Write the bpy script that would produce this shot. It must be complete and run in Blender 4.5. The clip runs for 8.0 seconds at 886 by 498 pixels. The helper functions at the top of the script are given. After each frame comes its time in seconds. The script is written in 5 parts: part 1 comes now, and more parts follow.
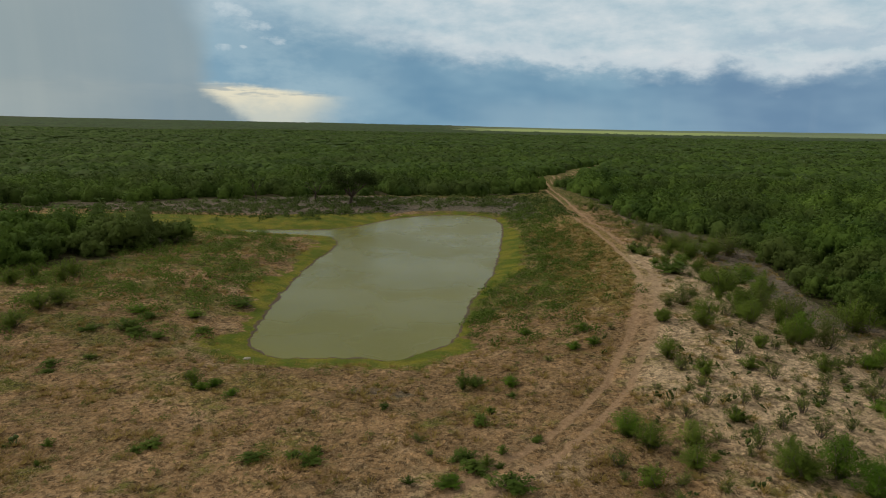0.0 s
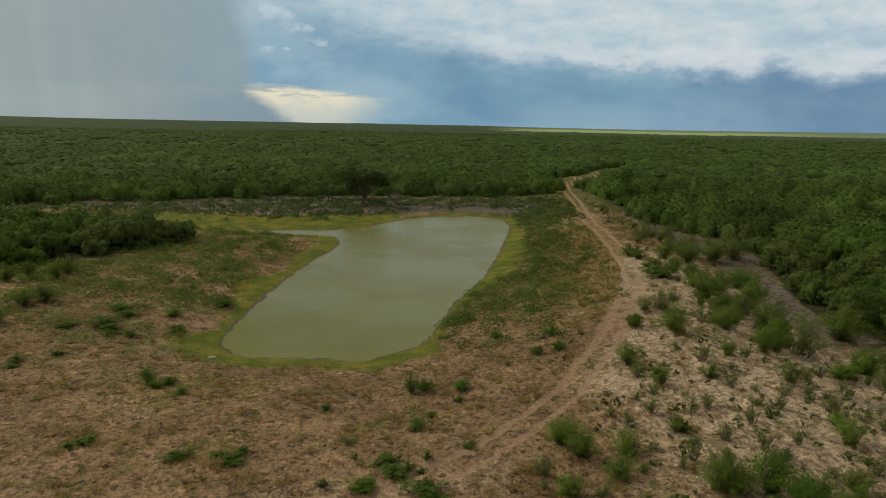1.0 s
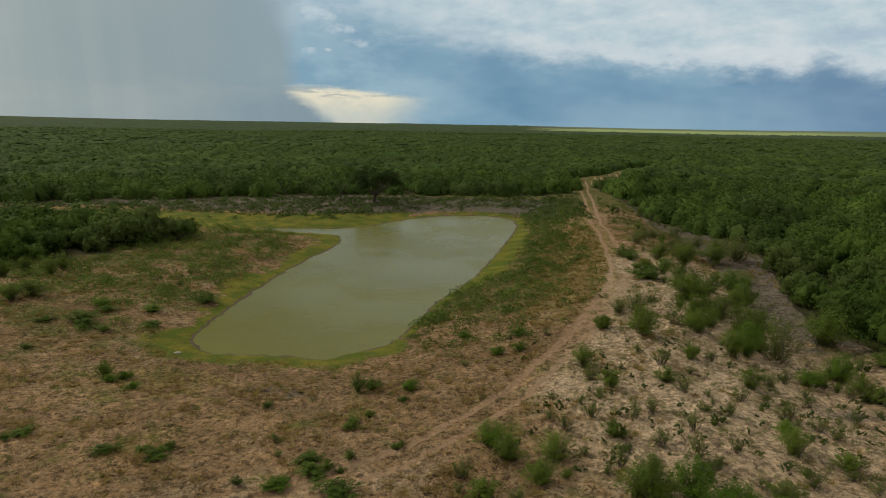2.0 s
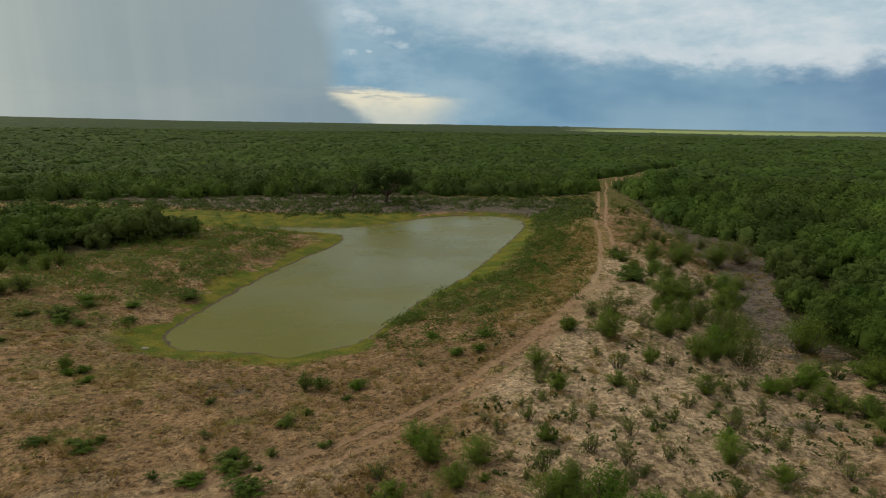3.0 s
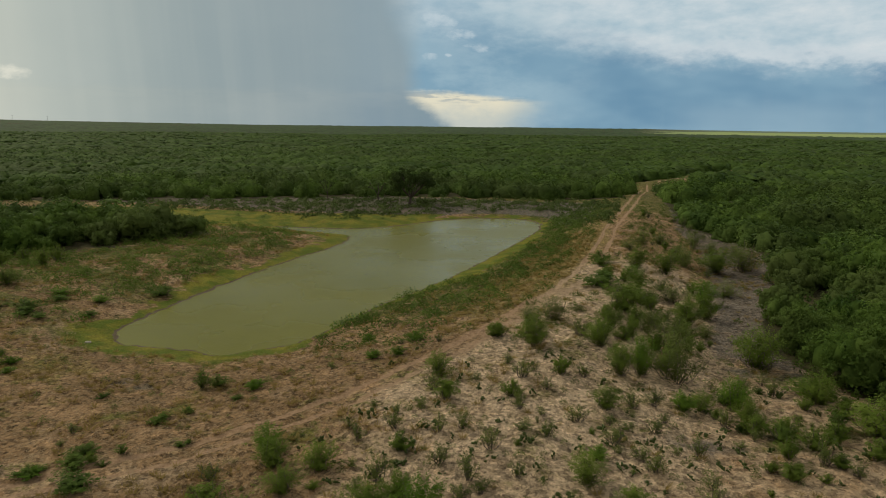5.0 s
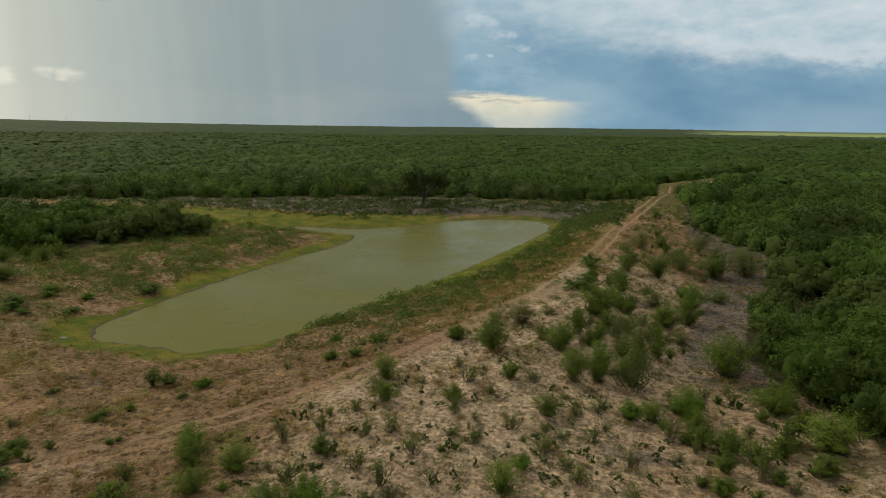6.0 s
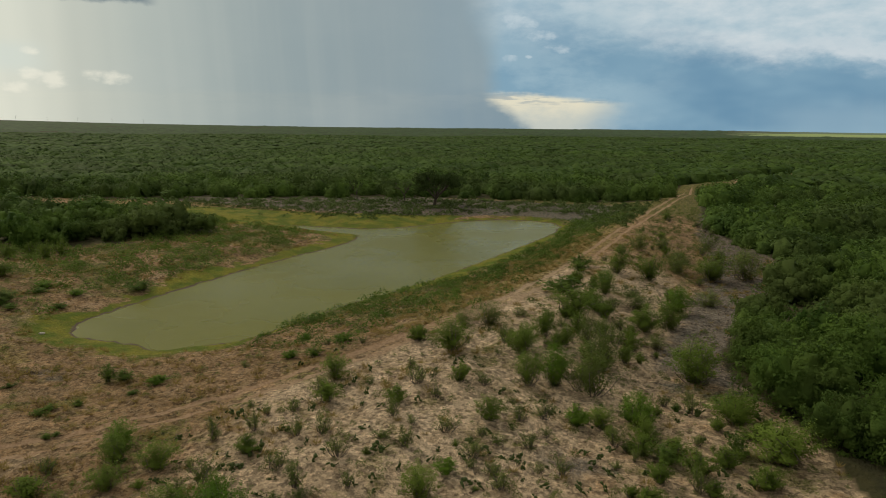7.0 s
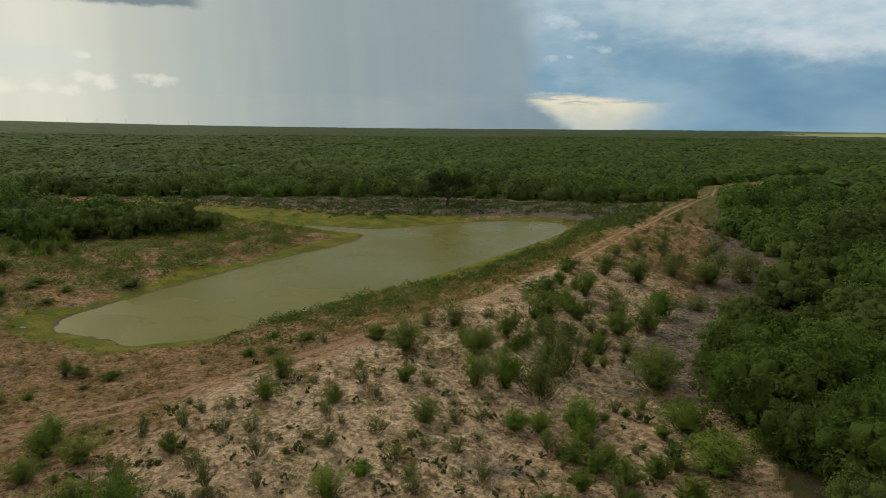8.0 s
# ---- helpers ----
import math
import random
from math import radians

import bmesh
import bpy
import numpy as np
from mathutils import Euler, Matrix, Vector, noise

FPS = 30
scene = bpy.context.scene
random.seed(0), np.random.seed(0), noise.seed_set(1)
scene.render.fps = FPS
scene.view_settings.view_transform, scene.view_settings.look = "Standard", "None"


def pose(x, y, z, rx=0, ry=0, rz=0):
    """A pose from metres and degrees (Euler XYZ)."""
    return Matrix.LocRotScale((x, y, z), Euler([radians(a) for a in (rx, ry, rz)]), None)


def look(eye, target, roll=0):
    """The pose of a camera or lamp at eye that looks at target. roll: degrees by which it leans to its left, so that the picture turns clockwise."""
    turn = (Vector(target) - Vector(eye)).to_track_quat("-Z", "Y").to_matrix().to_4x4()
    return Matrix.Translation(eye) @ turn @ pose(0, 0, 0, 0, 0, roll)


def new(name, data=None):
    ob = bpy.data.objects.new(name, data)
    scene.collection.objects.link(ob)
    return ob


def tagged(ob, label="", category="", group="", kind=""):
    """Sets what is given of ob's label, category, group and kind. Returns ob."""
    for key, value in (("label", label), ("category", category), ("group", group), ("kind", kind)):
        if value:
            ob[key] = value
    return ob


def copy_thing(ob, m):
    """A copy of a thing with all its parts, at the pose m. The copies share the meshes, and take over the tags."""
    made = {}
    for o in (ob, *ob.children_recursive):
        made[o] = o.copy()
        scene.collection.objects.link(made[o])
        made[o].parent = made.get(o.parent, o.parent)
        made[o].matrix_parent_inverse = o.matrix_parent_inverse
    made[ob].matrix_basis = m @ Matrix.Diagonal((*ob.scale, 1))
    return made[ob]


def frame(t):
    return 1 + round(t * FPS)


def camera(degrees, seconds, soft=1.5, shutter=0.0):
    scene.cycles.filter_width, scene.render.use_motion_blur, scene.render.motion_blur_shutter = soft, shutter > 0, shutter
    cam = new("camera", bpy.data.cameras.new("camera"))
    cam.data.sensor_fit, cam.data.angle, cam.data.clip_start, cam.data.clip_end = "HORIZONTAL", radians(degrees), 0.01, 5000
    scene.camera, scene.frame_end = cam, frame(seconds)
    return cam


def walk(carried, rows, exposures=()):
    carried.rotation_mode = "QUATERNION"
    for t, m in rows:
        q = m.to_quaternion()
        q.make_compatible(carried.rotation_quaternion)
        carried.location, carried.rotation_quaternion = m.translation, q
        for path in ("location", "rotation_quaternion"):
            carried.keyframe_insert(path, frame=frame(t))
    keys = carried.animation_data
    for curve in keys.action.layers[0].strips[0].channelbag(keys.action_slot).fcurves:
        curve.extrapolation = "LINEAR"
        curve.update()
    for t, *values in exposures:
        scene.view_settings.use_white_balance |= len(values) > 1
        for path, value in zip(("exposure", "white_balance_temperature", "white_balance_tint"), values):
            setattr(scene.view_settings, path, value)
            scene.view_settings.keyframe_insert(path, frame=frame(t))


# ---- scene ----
cam = camera(64.8, 8.0, soft=1.0)
PATH = [
    (0, (0.692, -1.684, 20.006), (0.682, 0.284, 19.648), 0.9),
    (0.5, (3.812, -1.428, 20.052), (3.746, 0.539, 19.695), 0.9),
    (1, (6.959, -1.048, 20.128), (6.837, 0.916, 19.77), 0.8),
    (1.5, (10.072, -0.554, 20.097), (9.895, 1.406, 19.738), 0.7),
    (3, (19.279, 1.445, 19.833), (18.939, 3.383, 19.475), 0.6),
    (3.5, (22.248, 2.387, 19.794), (21.853, 4.316, 19.438), 0.5),
    (4, (25.168, 3.486, 19.7), (24.72, 5.402, 19.344), 0.5),
    (4.5, (27.983, 4.478, 19.582), (27.484, 6.382, 19.229), 0.4),
    (6, (36.581, 8.209, 19.458), (35.919, 10.064, 19.108), 0.3),
    (6.5, (39.195, 9.649, 19.348), (38.483, 11.485, 19.0), 0.3),
    (7, (41.667, 11.035, 19.188), (40.907, 12.852, 18.842), 0.2),
    (7.5, (44.281, 12.517, 19.033), (43.47, 14.312, 18.688), 0.1),
    (8, (46.907, 14.168, 18.951), (46.045, 15.94, 18.607), 0.1),
]
walk(cam, [(t, look(eye, target, roll)) for t, eye, target, roll in PATH])

# ---- world, sun ----
SUN_AZ, SUN_EL = radians(-62), radians(38)


class Tree:
    """Short ways to add shader nodes to one node tree."""

    def __init__(self, tree):
        self.t = tree

    def node(self, kind):
        return self.t.nodes.new(kind)

    def put(self, socket, v):
        if isinstance(v, bpy.types.NodeSocket):
            self.t.links.new(v, socket)
        elif isinstance(v, (tuple, list)) and socket.type == "RGBA" and len(v) == 3:
            socket.default_value = (*v, 1)
        elif v is not None:
            socket.default_value = v

    def math(self, op, a, b=None, c=None, clamp=False):
        n = self.node("ShaderNodeMath")
        n.operation, n.use_clamp = op, clamp
        for s, v in zip(n.inputs, (a, b, c)):
            self.put(s, v)
        return n.outputs[0]

    def ramp(self, v, a, b, lo=0.0, hi=1.0, smooth=True):
        n = self.node("ShaderNodeMapRange")
        n.interpolation_type = "SMOOTHSTEP" if smooth else "LINEAR"
        for s, x in zip(n.inputs[:5], (v, a, b, lo, hi)):
            self.put(s, x)
        return n.outputs[0]

    def mix(self, f, a, b):
        n = self.node("ShaderNodeMix")
        n.data_type = "RGBA"
        self.put(n.inputs[0], f)
        self.put(n.inputs[6], a)
        self.put(n.inputs[7], b)
        return n.outputs[2]

    def noise(self, vec, scale, detail=3.0, rough=0.55):
        n = self.node("ShaderNodeTexNoise")
        self.put(n.inputs["Vector"], vec)
        n.inputs["Scale"].default_value = scale
        n.inputs["Detail"].default_value = detail
        n.inputs["Roughness"].default_value = rough
        return n.outputs[0]

    def vec(self, x, y, z):
        n = self.node("ShaderNodeCombineXYZ")
        for s, v in zip(n.inputs, (x, y, z)):
            self.put(s, v)
        return n.outputs[0]

    def stretch(self, vec, x, y, z):
        n = self.node("ShaderNodeVectorMath")
        n.operation = "MULTIPLY"
        self.put(n.inputs[0], vec)
        n.inputs[1].default_value = (x, y, z)
        return n.outputs[0]

    def colours(self, v, stops):
        n = self.node("ShaderNodeValToRGB")
        e = n.color_ramp.elements
        while len(e) < len(stops):
            e.new(0.5)
        for el, (p, c) in zip(e, stops):
            el.position, el.color = p, (*c, 1)
        self.put(n.inputs[0], v)
        return n.outputs[0]

    def cells(self, vec, scale):
        """A random value for each of many small irregular cells."""
        n = self.node("ShaderNodeTexVoronoi")
        n.inputs["Scale"].default_value = scale
        self.put(n.inputs["Vector"], vec)
        sep = self.node("ShaderNodeSeparateColor")
        self.put(sep.inputs[0], n.outputs["Color"])
        return sep.outputs[0]

    def scaled(self, colour, by):
        n = self.node("ShaderNodeVectorMath")
        n.operation = "SCALE"
        self.put(n.inputs[0], colour)
        n.inputs["Scale"].default_value = by
        return n.outputs[0]

    def attr(self, name):
        n = self.node("ShaderNodeAttribute")
        n.attribute_name = name
        return n.outputs["Fac"]


def rgb(r, g, b):
    """A display colour 0..255 as linear light."""
    return tuple(((c / 255 + 0.055) / 1.055) ** 2.4 if c > 10 else c / 255 / 12.92 for c in (r, g, b))


def build_world():
    """Storm sky: open sky above, cloud deck, a blue-grey storm base, a rain curtain and a bright gap under the cloud."""
    w = bpy.data.worlds.new("storm_sky")
    scene.world = w
    w.use_nodes = True
    w.node_tree.nodes.clear()
    k = Tree(w.node_tree)
    sky = k.node("ShaderNodeTexSky")
    sky.sky_type, sky.sun_disc, sky.sun_elevation, sky.sun_rotation = "NISHITA", False, SUN_EL, SUN_AZ
    coord = k.node("ShaderNodeTexCoord").outputs["Generated"]
    sep = k.node("ShaderNodeSeparateXYZ")
    k.put(sep.inputs[0], coord)
    x, y, z = sep.outputs
    az = k.math("DEGREES", k.math("ARCTAN2", x, y))
    el = k.math("DEGREES", k.math("ARCSINE", z))
    ang = k.vec(az, el, 0.0)
    # uneven edges: shift the angles by noise
    wob = k.math("SUBTRACT", k.noise(k.stretch(ang, 0.22, 0.45, 1), 1.0, 6), 0.5)
    fine = k.math("SUBTRACT", k.noise(k.stretch(ang, 0.6, 1.1, 1), 1.0, 7, 0.62), 0.5)
    elw = k.math("ADD", el, k.math("ADD", k.math("MULTIPLY", wob, 1.9), k.math("MULTIPLY", fine, 2.3)))

    def profile(points, lo, hi):
        """A value that changes with the bearing, from a few (bearing, value) points."""
        span, top = points[-1][0] - points[0][0], hi - lo
        g = k.colours(k.ramp(az, points[0][0], points[-1][0], smooth=False), [((a - points[0][0]) / span, ((v - lo) / top,) * 3) for a, v in points])
        return k.math("ADD", k.math("MULTIPLY", g, top), lo)

    def puff(middle, spots, strength, colour, warp=5.0, flat=0.6):
        f_all = None
        for pa, pe, r in spots:
            dx = k.math("DIVIDE", k.math("SUBTRACT", az, pa), r * 1.15)
            dy = k.math("DIVIDE", k.math("SUBTRACT", el, pe), r * flat)
            q = k.math("ADD", k.math("ADD", k.math("MULTIPLY", dx, dx), k.math("MULTIPLY", dy, dy)), k.math("MULTIPLY", fine, warp))
            f = k.ramp(q, -0.3, 1.5, strength, 0.0)
            f_all = f if f_all is None else k.math("MAXIMUM", f_all, f)
        return k.mix(f_all, middle, colour)

    # storm base, blue-grey, lighter and darker in soft patches, deeper to the east
    blot = k.noise(k.stretch(ang, 0.09, 0.22, 1), 1.0, 3)
    base = k.mix(k.ramp(blot, 0.35, 0.65), rgb(106, 144, 170), rgb(130, 164, 184))
    base = k.mix(k.ramp(az, 10, 24), base, k.mix(k.ramp(blot, 0.35, 0.65), rgb(106, 137, 165), rgb(126, 155, 178)))
    low_haze = k.math("MULTIPLY", k.ramp(k.math("ABSOLUTE", k.math("SUBTRACT", az, 8.0)), 3.0, 8.0, 1.0, 0.0), k.ramp(k.math("ADD", el, wob), 0.6, 2.6, 0.6, 0.0))
    base = k.mix(low_haze, base, rgb(146, 174, 190))
    shaft = k.noise(k.vec(az, k.math("MULTIPLY", el, 0.04), 7.0), 0.45, 3, 0.5)
    base = k.mix(k.math("MULTIPLY", k.ramp(shaft, 0.5, 0.7), k.ramp(el, 3.6, 0.6, 0.0, 0.12)), base, rgb(152, 172, 186))
    # cloud deck above it: heaped, lit from above on one side
    heap_a = k.noise(k.stretch(ang, 0.13, 0.30, 1), 1.0, 8, 0.6)
    heap_b = k.noise(k.stretch(k.vec(k.math("ADD", az, 0.9), k.math("ADD", el, 0.55), 0.0), 0.13, 0.30, 1), 1.0, 8, 0.6)
    billow = k.math("ADD", k.math("ADD", k.math("MULTIPLY", heap_a, 0.55), 0.225), k.math("MULTIPLY", k.math("SUBTRACT", heap_a, heap_b), 0.8))
    deck = k.colours(billow, [(0.26, rgb(160, 186, 200)), (0.42, rgb(180, 199, 208)), (0.56, rgb(196, 209, 215)), (0.74, rgb(212, 219, 221))])
    edge = profile([(-20, 7.2), (-10, 6.6), (-3, 5.6), (0, 4.9), (2.5, 4.5), (4.7, 5.0), (8.2, 4.2), (13.5, 3.9), (19.5, 3.8), (21.5, 4.2), (23, 3.6), (25, 3.2), (27, 3.6), (30, 4.1), (44, 4.6)], 2.0, 8.0)
    soft_edge = k.ramp(az, -6, 8, 2.0, 1.5)
    over_edge = k.math("SUBTRACT", elw, edge)
    col = k.mix(k.ramp(k.math("DIVIDE", over_edge, soft_edge), -0.7, 1.0), base, deck)
    rim = k.math("MULTIPLY", k.ramp(k.math("ABSOLUTE", k.math("SUBTRACT", over_edge, 0.9)), 0.0, 1.1, 1.0, 0.0), k.ramp(az, -2, 8, 0.25, 1.0))
    col = k.mix(k.math("MULTIPLY", rim, 0.5), col, rgb(214, 220, 223))
    # a pale bank high in the east with a grey underside
    bank = k.math("MULTIPLY", k.ramp(k.math("ABSOLUTE", k.math("SUBTRACT", elw, 6.2)), 0.2, 0.9, 1.0, 0.0), k.ramp(az, 19, 23))
    col = k.mix(k.math("MULTIPLY", bank, 0.5), col, rgb(160, 182, 198))
    # bluer cloud just beside the rain
    near_rain = k.math("MULTIPLY", k.ramp(k.math("ADD", az, k.math("MULTIPLY", wob, 9)), -11, -2, 1.0, 0.0), k.ramp(k.math("ADD", el, wob), 8.0, 11.0, 1.0, 0.2))
    col = k.mix(k.math("MULTIPLY", near_rain, 0.6), col, k.mix(k.ramp(heap_a, 0.4, 0.6), rgb(128, 162, 182), rgb(160, 186, 198)))
    # small white puffs
    col = puff(col, ((-16.9, 8.15, 0.95), (-15.9, 7.9, 0.6), (-15.3, 7.0, 0.7), (-14.4, 6.95, 0.65), (-13.6, 5.95, 0.65), (-14.4, 6.1, 0.4), (-17.4, 5.3, 0.5), (-16.0, 5.4, 0.25)), 0.58, rgb(198, 211, 217), 7.0, 0.52)
    # bright gap under the cloud, over the horizon, barred by thin cloud
    gap_top = k.math("ADD", k.ramp(az, -18, -7, 2.75, 1.95), k.math("MULTIPLY", fine, 0.7))
    gap = k.math("MULTIPLY", k.ramp(k.math("SUBTRACT", el, gap_top), -0.45, 0.12, 1.0, 0.0), k.ramp(k.math("ADD", az, k.math("ADD", k.math("MULTIPLY", el, -0.6), k.math("MULTIPLY", fine, 2.5))), -13.0, -8.2, 1.0, 0.0))
    glow = k.mix(k.ramp(k.math("ADD", el, k.math("MULTIPLY", fine, 2.4)), 0.1, 2.2), rgb(196, 200, 190), rgb(228, 221, 196))
    bars = k.noise(k.stretch(ang, 0.3, 2.6, 1), 1.0, 5)
    glow = k.mix(k.math("MULTIPLY", k.ramp(bars, 0.47, 0.6), k.ramp(el, 1.3, 2.1, 0.0, 0.75)), glow, rgb(158, 168, 170))
    col = k.mix(k.math("MULTIPLY", gap, 0.96), col, glow)
    # rain curtain, brighter away from its edge, with hanging streaks
    veil = k.colours(k.ramp(az, -62, -16, smooth=False), [(0.0, rgb(228, 228, 210)), (0.2, rgb(219, 220, 204)), (0.27, rgb(198, 201, 188)), (0.36, rgb(181, 188, 180)), (0.56, rgb(149, 162, 163)),
                                                         (0.75, rgb(142, 157, 162)), (0.92, rgb(138, 157, 166)), (1.0, rgb(130, 155, 168))])
    lean = k.math("ADD", az, k.math("MULTIPLY", el, 0.05))
    veil = k.mix(k.math("MULTIPLY", k.ramp(az, -30, -17), k.ramp(el, 4.5, 1.0, 0.0, 0.65)), veil, rgb(116, 139, 154))
    streak = k.noise(k.vec(lean, k.math("MULTIPLY", el, 0.05), 3.0), 0.3, 2, 0.5)
    veil = k.mix(k.ramp(streak, 0.30, 0.72, 0.0, 0.16), veil, rgb(150, 162, 160))
    thin = k.noise(k.vec(lean, k.math("MULTIPLY", el, 0.06), 9.0), 0.7, 2, 0.5)
    veil = k.mix(k.math("MULTIPLY", k.ramp(thin, 0.40, 0.75, 0.0, 0.07), k.ramp(az, -24, -34, 0.3, 1.0)), veil, rgb(206, 208, 196))
    mist = k.ramp(k.noise(k.stretch(ang, 0.08, 0.2, 1), 1.0, 4), 0.45, 0.7, 0.0, 0.08)
    veil = k.mix(k.math("MULTIPLY", mist, k.ramp(el, 9, 1, 0.2, 1.0)), veil, rgb(206, 207, 198))
    edge_az = k.math("ADD", k.ramp(el, -0.2, 2.4, -15.6, -18.3), k.math("MULTIPLY", fine, k.ramp(el, 1.0, 4.0, 2.4, 0.6)))
    rain = k.ramp(k.math("DIVIDE", k.math("SUBTRACT", az, edge_az), k.ramp(el, 5.0, 9.0, 1.0, 2.2)), -1.5, 0.5, 1.0, 0.0)
    col = k.mix(k.math("MULTIPLY", rain, 0.97), col, veil)
    # far sunlit cumulus and clear pale sky where the rain ends
    clear_f = k.math("MULTIPLY", k.ramp(az, -53.5, -50.5, 1.0, 0.0), k.ramp(k.math("ABSOLUTE", k.math("SUBTRACT", el, 4.6)), 0.3, 1.5, 1.0, 0.0))
    col = k.mix(k.math("MULTIPLY", clear_f, 0.5), col, rgb(206, 216, 208))
    col = puff(col, ((-57.6, 2.8, 0.9), (-55.4, 2.85, 0.8), (-52.5, 3.5, 0.75), (-51.4, 3.2, 0.9), (-53.6, 2.6, 0.7), (-48.8, 3.5, 0.7), (-47.4, 3.4, 0.8), (-52.5, 5.1, 0.5), (-59.5, 3.3, 1.1), (-63, 3.2, 1.5)), 0.55, rgb(242, 238, 220))
    shelf = k.math("MULTIPLY", k.ramp(k.math("ADD", el, k.math("MULTIPLY", fine, 1.0)), 8.45, 8.9), k.math("MULTIPLY", k.ramp(az, -45.5, -43.8, 1.0, 0.0), k.ramp(az, -55, -51)))
    col = k.mix(k.math("MULTIPLY", shelf, 0.85), col, rgb(112, 128, 136))
    # unseen dark cloud higher up, added to dull the water's reflection
    unseen_cloud = k.math("MULTIPLY", k.ramp(k.math("ADD", el, k.math("MULTIPLY", wob, 2)), 12.5, 17), k.ramp(az, -30, -5, 1.0, 0.0))
    col = k.mix(k.math("MULTIPLY", unseen_cloud, 0.8), col, rgb(124, 132, 136))
    # overcast overhead and all round, with open sky showing through
    over = k.colours(k.noise(coord, 2.2, 5), [(0.3, rgb(134, 134, 130)), (0.7, rgb(206, 198, 180))])
    open_sky = k.node("ShaderNodeVectorMath")
    open_sky.operation = "SCALE"
    k.put(open_sky.inputs[0], sky.outputs[0])
    open_sky.inputs["Scale"].default_value = 0.1
    over = k.mix(0.86, open_sky.outputs[0], over)
    around = k.math("MAXIMUM", k.ramp(az, 42, 65), k.ramp(az, -95, -72, 1.0, 0.0))
    col = k.mix(k.math("MAXIMUM", around, k.ramp(el, 19, 36)), col, over)
    bg = k.node("ShaderNodeBackground")
    k.put(bg.inputs[0], col)
    bg.inputs[1].default_value = 1.0
    out = k.node("ShaderNodeOutputWorld")
    k.t.links.new(bg.outputs[0], out.inputs[0])


build_world()
sun = new("sun", bpy.data.lights.new("sun", "SUN"))
sun.data.energy, sun.data.angle, sun.data.color = 1.5, radians(22), (1.0, 0.90, 0.72)
sun.matrix_world = look((0, 0, 60), (-60 * math.sin(SUN_AZ) * math.cos(SUN_EL), -60 * math.cos(SUN_AZ) * math.cos(SUN_EL), 60 - 60 * math.sin(SUN_EL)))

# ---- plan: pond, dam, track, open ground ----
POND = np.array([(-17.1, 60.2), (-16.2, 57.3), (-14.9, 55.9), (-13.1, 55.2), (-10.7, 55.2), (-7.4, 55.4), (-5.7, 55.3), (-4.2, 54.8), (-3.1, 55.1), (-1.4, 56.9), (0.6, 59.2),
                 (1.8, 62.2), (2.4, 66.0), (3.0, 72.5), (3.8, 76.8), (5.6, 83.5), (6.9, 90.2), (8.1, 99.2), (9.3, 109.6), (10.8, 124.3), (11.5, 136.4), (10.8, 143.7), (8.0, 148.3),
                 (3.7, 149.8), (-4.0, 148.5), (-8.4, 144.0), (-11.5, 140.2), (-15.0, 133.5), (-18.0, 129.2), (-21.9, 125.9), (-25.4, 125.3), (-30.0, 124.9), (-37.5, 124.0),
                 (-32.0, 121.1), (-25.0, 119.9), (-20.6, 119.4), (-19.0, 118.1), (-17.2, 112.4), (-17.0, 106.0), (-18.1, 97.0), (-18.4, 87.2), (-18.3, 77.4), (-18.0, 68.0)])
TRACK = np.array([(-14, 20), (-6, 25), (1.7, 30.3), (6.3, 35.3), (9.7, 39.7), (12.9, 45.0), (15.1, 50.4), (17.4, 55.5), (20.4, 64.6), (23.2, 74.5), (24.5, 84.3), (25.2, 99.3), (25.5, 112.2), (25.3, 121.0),
                  (25.9, 134.4), (27.7, 166.2), (28.4, 187), (29.6, 203), (32, 213), (36, 221), (41.5, 230), (52, 260), (66, 291), (80, 320)], float)
CREST = np.array([(20.5, 47), (22.0, 56), (23.5, 66), (24.6, 78), (26.0, 95), (26.6, 112), (26.0, 135), (28.4, 160), (30.5, 195)], float)
CREST_Z = np.array([2.5, 3.0, 3.3, 3.4, 3.45, 3.4, 3.1, 2.7, 2.0])
OPEN = np.array([(-190, 112), (-130, 124), (-90, 138.8), (-81, 143), (-72, 148.6), (-62, 154.6), (-51, 160), (-39, 165.4), (-30, 170.5), (-12.5, 175), (9, 176), (23.5, 180), (28, 196), (32, 197), (34.2, 184),
                 (36, 158), (37.5, 149), (41, 135.7), (46.5, 126), (48.4, 110), (47.0, 100), (44.0, 86), (42.2, 77), (41.4, 69), (43, 63.5), (45.4, 60), (47.2, 55), (48.6, 49), (52, 36), (60, 10), (70, -60),
                 (-160, -60), (-190, 40)], float)
CLUMP = np.array([(-150, 60), (-70, 77), (-57, 80.5), (-48, 83.6), (-42.6, 88), (-44.4, 94), (-41, 96.6), (-38.8, 102), (-40.5, 108), (-50, 112), (-70, 116), (-100, 112), (-150, 100)], float)
SPUR = np.array([(31, 168), (35, 176), (46, 186), (60, 190)], float)


def near_line(px, py, line, closed=False):
    """Distance to a polyline, the place along it (index + fraction) and the side (+1: to the right of its course)."""
    n = len(line)
    best = np.full(px.shape, 1e18)
    where, side = np.zeros(px.shape), np.zeros(px.shape)
    for i in range(n if closed else n - 1):
        ax, ay = line[i]
        bx, by = line[(i + 1) % n]
        dx, dy = bx - ax, by - ay
        u = np.clip(((px - ax) * dx + (py - ay) * dy) / (dx * dx + dy * dy), 0, 1)
        d = (px - ax - u * dx) ** 2 + (py - ay - u * dy) ** 2
        m = d < best
        best[m] = d[m]
        where[m] = i + u[m]
        side[m] = np.sign((px - ax) * dy - (py - ay) * dx)[m]
    return np.sqrt(best), where, side


